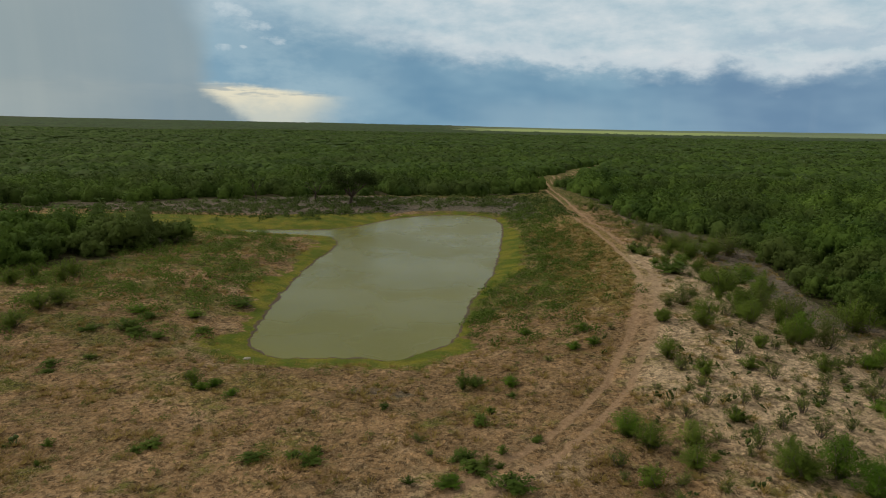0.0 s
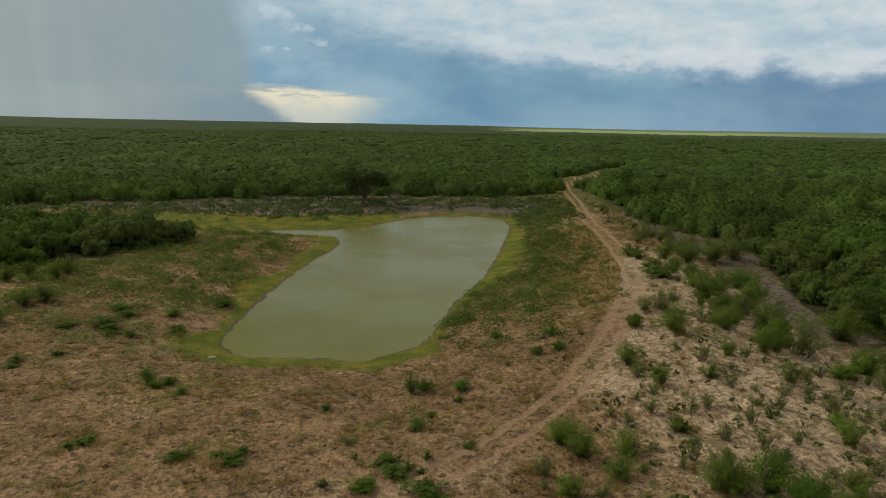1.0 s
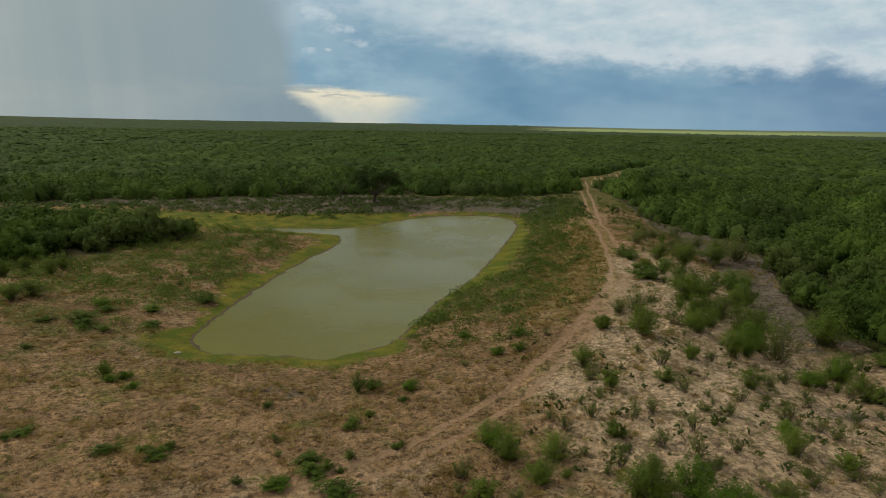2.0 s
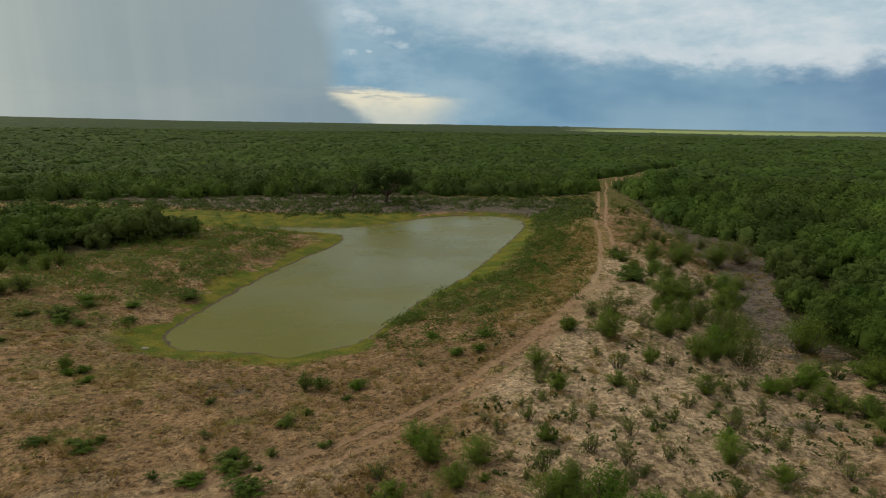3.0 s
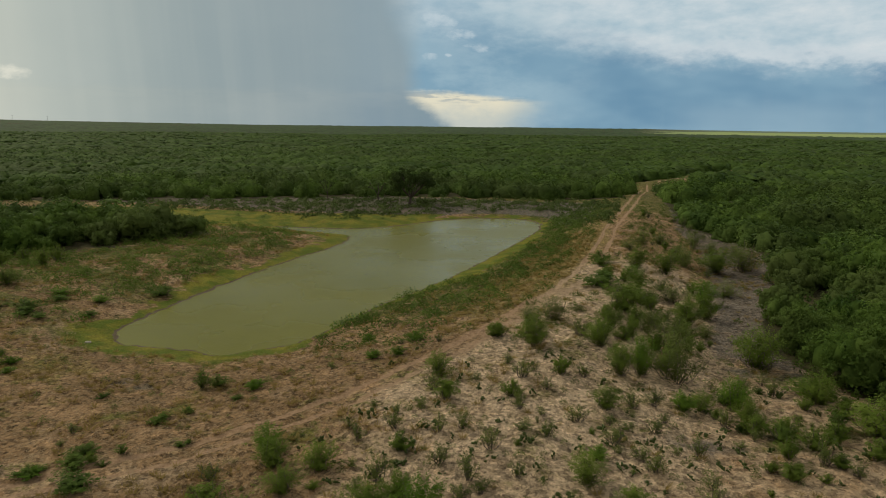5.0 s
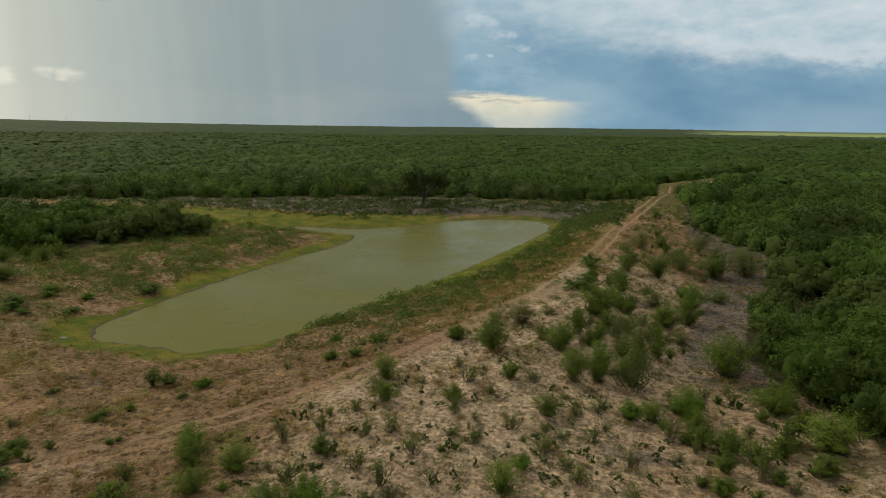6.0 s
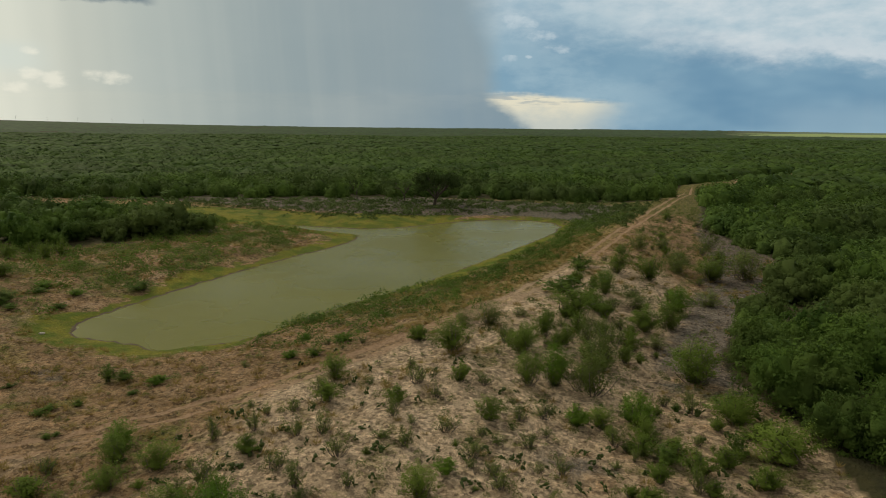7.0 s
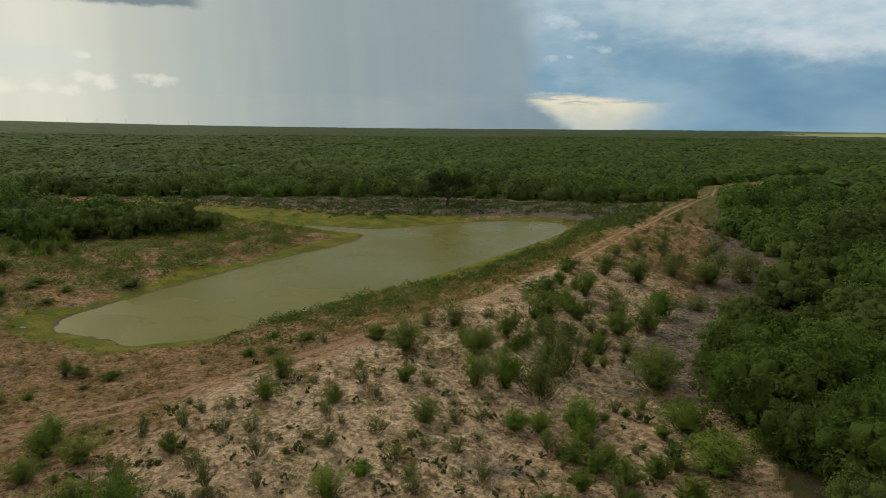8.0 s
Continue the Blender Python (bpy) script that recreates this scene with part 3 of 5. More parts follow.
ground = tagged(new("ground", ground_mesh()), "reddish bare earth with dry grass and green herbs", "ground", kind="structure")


def water_mesh():
    bm = bmesh.new()
    bmesh.ops.create_grid(bm, x_segments=24, y_segments=48, size=1)
    for v in bm.verts:
        v.co = (-10 + v.co.x * 28, 102 + v.co.y * 54, 0)
    me = bpy.data.meshes.new("water")
    bm.to_mesh(me)
    bm.free()
    me.materials.append(M_WATER)
    return me


water = tagged(new("water", water_mesh()), "still murky olive-green stock pond water", "pond", kind="structure")


# ---- plants ----
def leaf_sprays(rs, centres, outward, size, spread):
    """One small pointed leaf spray at each centre, its face turned more or less outwards."""
    n = len(centres)
    face = outward + rs.normal(0, spread, (n, 3))
    face /= np.linalg.norm(face, axis=1)[:, None] + 1e-9
    a = np.cross(face, rs.normal(0, 1, (n, 3)))
    a /= np.linalg.norm(a, axis=1)[:, None] + 1e-9
    b = np.cross(face, a)
    ln = size * rs.uniform(0.6, 1.5, n)[:, None]
    wd = ln * rs.uniform(0.4, 0.8, n)[:, None]
    foot, tip = centres - a * ln * 0.5, centres + a * ln * 0.5 + face * ln * 0.15
    v = np.stack([foot + b * wd * 0.6, foot - b * wd * 0.6, tip], 1)
    return v.reshape(-1, 3), np.arange(n * 3).reshape(n, 3)


def tube(points, radii, sides=5):
    """A tapering limb through the points."""
    vs, fs = [], []
    pts = [Vector(p) for p in points]
    for i, p in enumerate(pts):
        d = (pts[min(i + 1, len(pts) - 1)] - pts[max(i - 1, 0)]).normalized()
        u = d.orthogonal().normalized()
        w = d.cross(u)
        for j in range(sides):
            a = 6.283 * j / sides
            vs.append(p + (u * math.cos(a) + w * math.sin(a)) * radii[i])
    for i in range(len(pts) - 1):
        for j in range(sides):
            a, b = i * sides + j, i * sides + (j + 1) % sides
            fs.append((a, b, b + sides, a + sides))
    return np.array([tuple(v) for v in vs]), np.array(fs)


def joined(pieces):
    vs, fs, n = [], [], 0
    for v, f in pieces:
        vs.append(v)
        fs.append(f + n)
        n += len(v)
    return np.concatenate(vs), np.concatenate(fs)


def stems_mesh(rs, targets, height_, thick, mat, sides=4, fork=0.35):
    """Several bent stems from the foot to the given targets."""
    pieces = []
    for c in targets:
        c = np.array(c)
        foot = np.array([rs.uniform(-1, 1) * thick * 2, rs.uniform(-1, 1) * thick * 2, -0.15])
        knee = foot + (c - foot) * fork + rs.normal(0, 0.06 * height_, 3)
        knee[2] = max(knee[2], 0.1 * height_)
        up = foot + (c - foot) * 0.7 + rs.normal(0, 0.05 * height_, 3)
        up[2] += 0.08 * height_
        pieces.append(tube([foot, knee, up, c], [thick, thick * 0.7, thick * 0.42, thick * 0.14], sides))
    v, f = joined(pieces)
    return fast_mesh("trunk", v, f, mat, False)


def dome(rs, rings, sides, w, h, lump=0.2):
    """A lumpy closed dome of triangles."""
    vs = [(0, 0, h)]
    for r in range(1, rings + 1):
        a = 1.75 * r / rings
        for s in range(sides):
            th = 6.283 * (s + 0.5 * r) / sides
            g = 1 + rs.uniform(-lump, lump)
            vs.append((math.cos(th) * math.sin(a) * w / 2 * g, math.sin(th) * math.sin(a) * w / 2 * g, max(h * (0.12 + 0.88 * math.cos(a)) * g, -0.1)))
    fs = [(0, 1 + s, 1 + (s + 1) % sides) for s in range(sides)]
    for r in range(rings - 1):
        for s in range(sides):
            a, b = 1 + r * sides + s, 1 + r * sides + (s + 1) % sides
            fs += [(a, a + sides, b + sides), (a, b + sides, b)]
    return np.array(vs), np.array(fs)


def soft_normals(rs, out, centre, w):
    """Outward shading directions of a crown, a little uneven."""
    m = out / (np.linalg.norm(out, axis=1)[:, None] + 1e-9) + np.array([centre[0], centre[1], 0]) * (0.7 / w) + rs.normal(0, 0.22, out.shape)
    m[:, 2] += 0.25
    return m / (np.linalg.norm(m, axis=1)[:, None] + 1e-9)


def lobed_crown(rs, lobes, puffs, per, w, h, leaf, core=0.0, sides=6):
    """Overlapping lobes, each a heap of leafy puffs with gaps between them; core: size of the dense heart of each lobe."""
    vs, fs, ns, n = [], [], [], 0
    tops = []
    for i in range(lobes):
        a = 6.283 * i / max(lobes - 1, 1) + rs.uniform(-0.5, 0.5)
        away_ = 0 if i == 0 else rs.uniform(0.5, 0.85)
        r = w * (0.30 if i == 0 else rs.uniform(0.17, 0.28))
        c = np.array([math.cos(a) * away_ * (w / 2 - r * 0.4), math.sin(a) * away_ * (w / 2 - r * 0.4), 0.0])
        top = h * (1.0 if i == 0 else rs.uniform(0.5, 0.98))
        rz = min(top * 0.5, r * 1.1)
        c[2] = top - rz
        tops.append(c)
        up = rs.uniform(-0.8, 1, puffs)
        th = rs.uniform(0, 6.283, puffs)
        ring = np.sqrt(1 - up ** 2)
        o = np.stack([np.cos(th) * ring, np.sin(th) * ring, up], 1)
        mid = c + o * np.array([r, r, rz]) * rs.uniform(0.72, 1.08, puffs)[:, None]
        low = up < -0.1
        mid[low, 2] *= rs.uniform(0.3, 1, low.sum())
        size = r * rs.uniform(0.2, 0.36, puffs)
        q = rs.normal(0, 1, (puffs, per, 3))
        q /= np.linalg.norm(q, axis=2)[:, :, None]
        pts = (mid[:, None] + q * (size[:, None] * rs.uniform(0.55, 1.1, (puffs, per)))[:, :, None]).reshape(-1, 3)
        pts[:, 2] = np.maximum(pts[:, 2], 0.04 * h)
        out = (0.75 * q + 0.65 * np.repeat(o[:, None], per, 1)).reshape(-1, 3)
        v, f = leaf_sprays(rs, pts, out, leaf, 0.42)
        ns.append(soft_normals(rs, np.repeat(out, 3, 0), c, w))
        vs.append(v)
        fs.append(f + n)
        n += len(v)
        if core:
            v, f = dome(rs, 3, sides, 2 * r * core, rz * 2 * core)
            v = v + np.array([c[0], c[1], max(c[2] - rz * core * 0.75, 0.08 * h)])
            ns.append(soft_normals(rs, v - c, c, w))
            vs.append(v)
            fs.append(f + n)
            n += len(v)
    return np.concatenate(vs), np.concatenate(fs), tops, np.concatenate(ns)


def sprig_crown(rs, sprigs, per, w, h, leaf, open_=0.3):
    """Leafy sprigs that fan up and out from the foot: uneven, with gaps, wider above than below."""
    pts, outs, tips = [], [], []
    skew = rs.uniform(0, 6.283)
    for i in range(sprigs):
        a = rs.uniform(0, 6.283)
        lean = rs.uniform(0.0, 1.0) ** 0.6
        reach = (0.5 + 0.12 * math.sin(2 * a + skew) + rs.uniform(-0.1, 0.08)) * w
        tip = np.array([math.cos(a) * lean * reach, math.sin(a) * lean * reach, h * math.sqrt(max(1 - 0.8 * lean ** 2, 0.06)) * rs.uniform(0.62, 1.0)])
        tips.append(tip)
        u = rs.uniform(open_, 1.06, per) ** 0.8
        bow = np.array([0, 0, 0.12 * h])
        axis = tip[None] * u[:, None] + bow * np.sin(u * 3.14)[:, None] * 0.5
        o = rs.normal(0, 1, (per, 3))
        o /= np.linalg.norm(o, axis=1)[:, None]
        thick = 0.13 * w * (1.1 - 0.65 * u) * rs.uniform(0.3, 1.2, per)
        pts.append(axis + o * thick[:, None])
        outs.append(o * 0.7 + tip / np.linalg.norm(tip) * 0.7 + np.array([0, 0, 0.3]))
    p = np.concatenate(pts)
    p[:, 2] = np.maximum(p[:, 2], 0.02)
    v, f = leaf_sprays(rs, p, np.concatenate(outs), leaf, 0.5)
    return v, f, tips


def make_shrub(seed, w, h, lobes, per, leaf, mat, label, bark=None, stems=7, name="shrub", core=0.0, open_=0.3, puffs=24, thin=1.0):
    """A many-stemmed bush: a forking trunk and a crown of leaf sprays; foot at its origin."""
    rs = np.random.RandomState(seed)
    root = new(name)
    root.empty_display_size = 0.2
    tagged(root, label, "tree" if name == "brush_tree" else "shrub")
    if name == "brush_tree":
        v, f, tops, nor = lobed_crown(rs, lobes, puffs, per, w, h, leaf, core)
    else:
        v, f, tops = sprig_crown(rs, lobes, per, w, h, leaf, open_)
        nor = soft_normals(rs, np.repeat(v.reshape(-1, 3, 3).mean(1), 3, 0) - np.array([0, 0, 0.3 * h]), (0, 0, 0), w)
    goals = [tops[i % len(tops)] + rs.normal(0, 0.03 * w, 3) for i in range(stems)]
    for g in goals:
        g[2] = max(g[2], 0.4 * h)
    part("trunk", stems_mesh(rs, goals, h, (0.015 * h ** 0.5 + 0.006 * h) * thin, bark or M_TWIG), root)
    part("crown", fast_mesh("crown", v, f, mat, normals=nor), root)
    return root


def away(ob):
    """Take a pattern thing out of the scene once it has been copied."""
    for o in (*ob.children_recursive, ob):
        bpy.data.objects.remove(o)


def set_down(ob, x, y, turn, sx, sz, sink=0.04):
    return copy_thing(ob, pose(x, y, height_at(x, y) - sink, 0, 0, turn) @ Matrix.Diagonal((sx, sx, sz, 1)))


PATTERNS = {
    "round": [make_shrub(10 + i, 1.08, 1.05, 46, 74, 0.043, M_SHRUB, "rounded green thorn shrub on bare earth", stems=10, open_=0.1) for i in range(6)],
    "fresh": [make_shrub(20 + i, 1.08, 1.05, 44, 70, 0.043, M_FRESH, "bright green leafy shrub on bare earth", stems=8, open_=0.08) for i in range(3)],
    "airy": [make_shrub(30 + i, 1.08, 1.1, 30, 44, 0.04, M_GREYSHRUB, "thin grey-green shrub with open twigs", stems=12, open_=0.22) for i in range(6)],
    "wide": [make_shrub(25 + i, 1.08, 1.05, 64, 96, 0.027, M_SHRUB, "broad green thorn shrub on bare earth", stems=12, open_=0.08, thin=0.5) for i in range(4)],
    "lush": [make_shrub(28 + i, 1.08, 1.05, 64, 90, 0.027, M_FRESH, "broad bright green leafy shrub on bare earth", stems=12, open_=0.05, thin=0.5) for i in range(3)],
    "plume": [make_shrub(35 + i, 1.08, 1.05, 60, 72, 0.025, M_GREYSHRUB, "tall feathery grey-green thorn shrub", stems=12, open_=0.06, thin=0.45) for i in range(4)],
    "low": [make_shrub(40 + i, 1.08, 1.05, 34, 52, 0.055, M_FORB, "low spreading dark green herb clump", stems=5, name="herb_clump", open_=0.05) for i in range(4)],
}

# shrubs that stand by themselves: kind, x, y, width, height
SHRUBS = []
for line in """
airy 25.5 45.1 0.79 0.74
airy 23.5 50.3 1.79 1.37
airy 20.4 49.5 0.92 0.66
round 19.8 58.2 1.72 1.16
airy 21.9 62.8 2.26 1.56
fresh 26.5 83.3 2.04 0.74
low 42.5 57.3 3.42 1.16
fresh 29.1 41.5 1.53 0.82
fresh 11.3 53.5 1.49 0.73
fresh 8.1 60.3 1.46 0.61
airy 24.7 42.8 1.21 0.47
low 4.3 31.3 2.60 0.78
fresh -29.3 64.5 2.96 0.89
low -27.6 58.5 3.52 1.06
fresh -23.7 63.9 2.61 0.78
low -21.5 59.9 1.91 0.57
low -21.0 70.1 3.41 1.02
round -17.3 45.9 1.29 1.39
fresh -15.9 45.9 1.45 0.73
low 5.4 44.0 0.97 0.31
low 3.0 39.6 1.17 0.42
low 2.9 45.5 1.63 0.86
fresh 5.4 46.3 1.33 0.57
low 3.7 41.1 0.85 0.45
low 6.4 37.4 0.64 0.32
airy -0.8 36.4 1.11 0.54
airy -0.0 34.8 0.75 0.43
low 1.8 34.5 1.83 0.55
low 4.0 34.9 0.80 0.55
low 3.8 33.7 0.66 0.38
low 2.8 32.8 0.76 0.36
fresh 1.1 31.7 1.57 0.47
low -1.1 31.6 0.73 0.46
low -6.6 33.7 1.73 0.57
low -6.4 34.9 0.97 0.42
low 26.3 87.1 2.39 1.19
fresh 29.8 83.3 2.83 1.72
airy 36.0 98.3 2.94 2.65
round 27.8 60.5 2.73 1.71
airy 40.3 113.3 3.38 2.37
airy 33.0 110.0 3.32 2.00
airy 29.0 100.1 2.58 1.85
airy 43.7 114.8 3.40 2.04
airy 18.7 35.7 1.60 1.50
round -37.9 65.6 3.45 2.11
round -38.8 63.7 3.04 1.97
round -37.9 57.8 3.47 1.83
round -47.4 73.2 3.09 2.30
round -46.5 76.0 1.93 2.23
round -42.9 75.4 2.55 2.81
round -43.0 77.9 1.97 2.28
low -26.6 57.2 2.56 0.77
low -24.5 57.0 1.97 0.59
low -27.5 62.4 2.24 0.67
low -30.9 57.9 2.00 0.60
low -29.1 48.4 1.86 0.56
low -28.6 47.1 1.24 0.37
low -27.1 50.5 1.15 0.43
airy -18.4 47.3 1.08 0.66
fresh -16.5 45.1 1.19 0.61
fresh -14.0 43.9 1.24 0.54
low -21.8 35.2 0.96 0.41
low -21.2 33.1 0.49 0.39
low -16.6 34.8 0.89 0.34
low -16.0 35.6 1.61 0.48
low -9.7 33.8 1.71 0.51
low -7.7 34.1 1.11 0.36
low -6.7 33.1 0.76 0.27
low 2.3 33.2 1.74 0.52
round 3.1 33.7 0.67 0.71
low 0.9 31.7 1.50 0.50
low -3.2 41.5 0.92 0.34
low 2.0 45.0 1.27 1.44
fresh 5.5 45.9 1.29 0.69
low 3.0 39.0 1.11 0.51
low 6.2 36.9 0.73 0.39
fresh 13.0 58.7 1.81 0.75
fresh 13.1 54.2 1.40 0.73
airy 8.9 51.2 0.98 0.59
fresh 11.6 37.4 2.31 1.65
round 12.6 36.0 2.25 1.77
airy 10.3 33.7 1.35 1.01
airy 10.3 32.4 0.75 0.63
round 11.6 31.8 1.86 1.21
airy 13.3 32.0 1.13 0.88
round 15.2 36.2 2.48 1.64
round 14.4 33.7 2.15 1.50
airy 17.9 34.8 0.82 0.71
airy 18.1 47.3 1.34 1.22
round 19.3 46.0 1.92 1.37
round 17.8 49.5 2.43 1.89
round 23.3 47.6 1.72 1.15
airy 24.0 45.7 1.33 1.35
airy 21.3 38.1 1.46 1.11
airy 23.0 37.1 1.51 1.44
airy 23.5 40.3 1.41 1.23
round 29.1 48.3 2.18 1.63
airy 27.6 45.4 1.46 1.15
airy 32.0 50.1 1.46 1.18
round 28.8 39.1 2.38 1.91
airy 25.3 38.1 0.95 0.99
airy 25.7 34.7 0.87 0.73
round 19.4 32.9 2.58 2.01
fresh 21.8 32.9 3.03 2.49
fresh 37.1 53.0 2.85 2.35
airy 28.5 35.3 1.35 1.05
airy 32.1 46.3 1.41 1.07
airy 29.9 43.4 1.42 1.14
airy 20.2 41.4 1.11 1.13
airy 17.1 43.0 0.90 0.70
airy 17.6 41.1 1.38 1.21
airy 30.7 49.2 1.21 1.25
airy 29.4 46.0 0.85 0.78
round 25.8 51.9 1.75 1.37
airy 27.3 52.4 1.27 1.07
airy 25.2 49.3 0.96 0.92
airy 32.1 41.5 1.25 1.25
round 31.1 37.7 1.72 1.08
airy 34.9 40.8 1.04 1.02
airy 34.4 44.5 1.12 1.17
round 35.1 51.8 2.06 1.63
round 37.7 51.1 2.06 1.65
round 39.6 49.2 2.00 1.29
round 40.9 47.5 1.90 1.37
airy 41.1 45.8 1.43 1.46
round 42.7 56.0 3.35 2.30
round 43.8 53.6 1.66 1.14
round 18.7 39.0 1.57 1.02
airy 23.9 36.2 1.09 0.83
airy 21.4 42.3 1.25 1.19
round 20.1 34.7 2.13 1.42
airy 23.1 35.1 1.25 1.03
airy 34.8 39.1 1.41 1.26
round 20.1 58.1 1.68 1.31
airy 22.0 52.4 1.01 0.79
fresh 33.8 50.8 1.95 1.39
airy 30.6 45.7 0.98 0.75
airy 33.3 44.2 0.75 0.69
airy 36.3 49.5 1.46 1.39
round 37.9 48.9 1.85 1.37
round 39.2 45.7 1.53 1.28
airy 40.1 56.5 1.44 1.33
round 45.2 51.4 4.40 2.50
round 44.2 47.4 1.99 1.30
round 46.8 60.0 2.06 1.34
airy 33.2 60.2 1.04 1.03
airy 30.1 42.4 0.74 0.64
airy 33.6 56.4 4.14 4.23
fresh 31.2 56.0 2.91 3.06
round 29.7 54.6 2.43 2.61
round 27.9 58.7 2.62 2.41
round 30.1 63.3 2.35 1.73
round 29.4 69.8 5.46 2.97
airy 33.5 62.3 4.07 3.83
round 35.2 73.1 3.82 2.51
airy 33.9 78.5 3.87 2.16
round 37.1 76.5 3.44 3.16
fresh 37.3 82.8 4.36 2.58
airy 39.9 87.3 3.62 1.82
airy 36.5 69.5 2.28 1.43
round 39.9 63.1 4.94 3.68
round 30.5 79.3 2.49 2.18
round 30.1 89.3 3.36 2.78
low 26.7 77.7 5.25 1.61
low 25.8 90.1 3.41 1.57
round 33.5 90.7 4.10 3.14
airy 35.5 101.0 4.21 2.82
airy 30.6 104.6 2.62 2.92
airy 38.4 121.8 4.10 2.57
round 39.9 100.3 5.33 3.50
airy 43.7 102.8 6.03 4.32
airy 23.8 64.1 3.72 2.22
round 23.1 56.9 3.44 2.77
airy 26.3 60.2 1.48 1.65
round 28.5 63.2 2.35 2.16
airy 31.4 65.2 2.66 2.67
fresh 24.0 32.4 2.60 1.70
fresh 22.6 31.0 2.90 1.90
round 25.2 31.0 2.70 1.80
round 20.0 32.6 2.40 1.30
round 26.4 33.6 2.10 1.30
""".split("\n"):
    if line.strip():
        a = line.split()
        SHRUBS.append((a[0], *map(float, a[1:])))
rs = np.random.RandomState(5)
# and smaller ones between them on the nose and outer slope of the dam
for _ in range(330):
    x, y = rs.uniform(12, 47), 28 + 122 * rs.rand() ** 1.7
    off = x - float(np.interp(y, CREST[:, 1], CREST[:, 0]))
    gap = min(math.hypot(x - o[1], y - o[2]) - 0.4 * o[3] for o in SHRUBS)
    t = float(near_line(np.array([x]), np.array([y]), TRACK)[0][0])
    if gap > 0.5 and t > 2.4 and (y < 60 or 1.5 < off < 14) and not in_brush(np.array([x]), np.array([y]))[0]:
        w = (0.35 + 0.9 * rs.rand() ** 1.6) * (1 if y < 70 else 1.6)
        SHRUBS.append((("airy", "airy", "round")[rs.randint(3)], x, y, w, w * rs.uniform(0.7, 1.1)))
for _ in range(26):
    x, y = rs.uniform(27.5, 35), rs.uniform(57, 76)
    w = rs.uniform(1.1, 2.1)
    SHRUBS.append((("airy", "round", "round")[rs.randint(3)], x, y, w, w * rs.uniform(0.8, 1.15)))
for _ in range(22):
    x, y = rs.uniform(36, 47), rs.uniform(41, 58)
    w = rs.uniform(0.7, 1.9)
    if not in_brush(np.array([x]), np.array([y]))[0]:
        SHRUBS.append((("airy", "round", "airy", "low")[rs.randint(4)], x, y, w, w * rs.uniform(0.5, 0.9)))
for kind, x, y, w, h in SHRUBS:
    if w > 2.0:
        kind = {"round": "wide", "airy": "plume", "fresh": "lush"}.get(kind, kind)
    tagged(set_down(PATTERNS[kind][rs.randint(len(PATTERNS[kind]))], x, y, rs.uniform(0, 360), w, h), group="shrubs on the open ground")

# nearest brush trees, one by one
BRUSH = [make_shrub(50 + i, 5.4, 3.8, 14, 34, 0.14, M_BRUSH, "dense green mesquite brush tree", M_BARK, 7, "brush_tree", 0.5) for i in range(6)]
BRUSH_BACK = [make_shrub(60 + i, 5.4, 3.8, 11, 17, 0.24, M_BRUSH, "dense green mesquite brush tree", M_BARK, 5, "brush_tree", 0.6, puffs=14) for i in range(5)]


def scatter(rs, x0, x1, y0, y1, step, jitter=0.5):
    gx, gy = np.meshgrid(np.arange(x0, x1, step), np.arange(y0, y1, step))
    px = gx.ravel() + rs.uniform(-jitter, jitter, gx.size) * step
    py = gy.ravel() + rs.uniform(-jitter, jitter, gx.size) * step
    return px, py


rs = np.random.RandomState(11)
wide_x, wide_y = scatter(rs, -460, 330, 25, 460, 4.1)
keep = in_brush(wide_x, wide_y) & (rs.rand(len(wide_x)) > 0.05)
bearing = np.degrees(np.arctan2(wide_x - 18, wide_y + 25))
keep &= (bearing > -66) & (bearing < 44) & (np.hypot(wide_x - 18, wide_y + 25) < 470)
keep &= (near_line(wide_x, wide_y, OPEN, True)[0] > 1.0)
wide_x, wide_y = wide_x[keep], wide_y[keep]
size = np.clip(0.98 + 0.16 * waves(wide_x, wide_y, 38, 31) + rs.normal(0, 0.22, len(wide_x)), 0.5, 1.6)
reach = np.minimum(np.hypot(wide_x - 40, wide_y - 20), np.hypot(wide_x + 10, wide_y - 40) + 8)
order = np.argsort(reach)
singles, mids = order[:240], order[240:]
zs = height(wide_x, wide_y)
for rank, i in enumerate(singles):
    s = size[i]
    kinds = BRUSH if rank < 62 else BRUSH_BACK
    copy_thing(kinds[rs.randint(len(kinds))], pose(wide_x[i], wide_y[i], zs[i] - 0.05, 0, 0, rs.uniform(0, 360)) @ Matrix.Diagonal((s * rs.uniform(0.9, 1.2), s * rs.uniform(0.9, 1.2), s, 1)))["group"] = "brush trees"


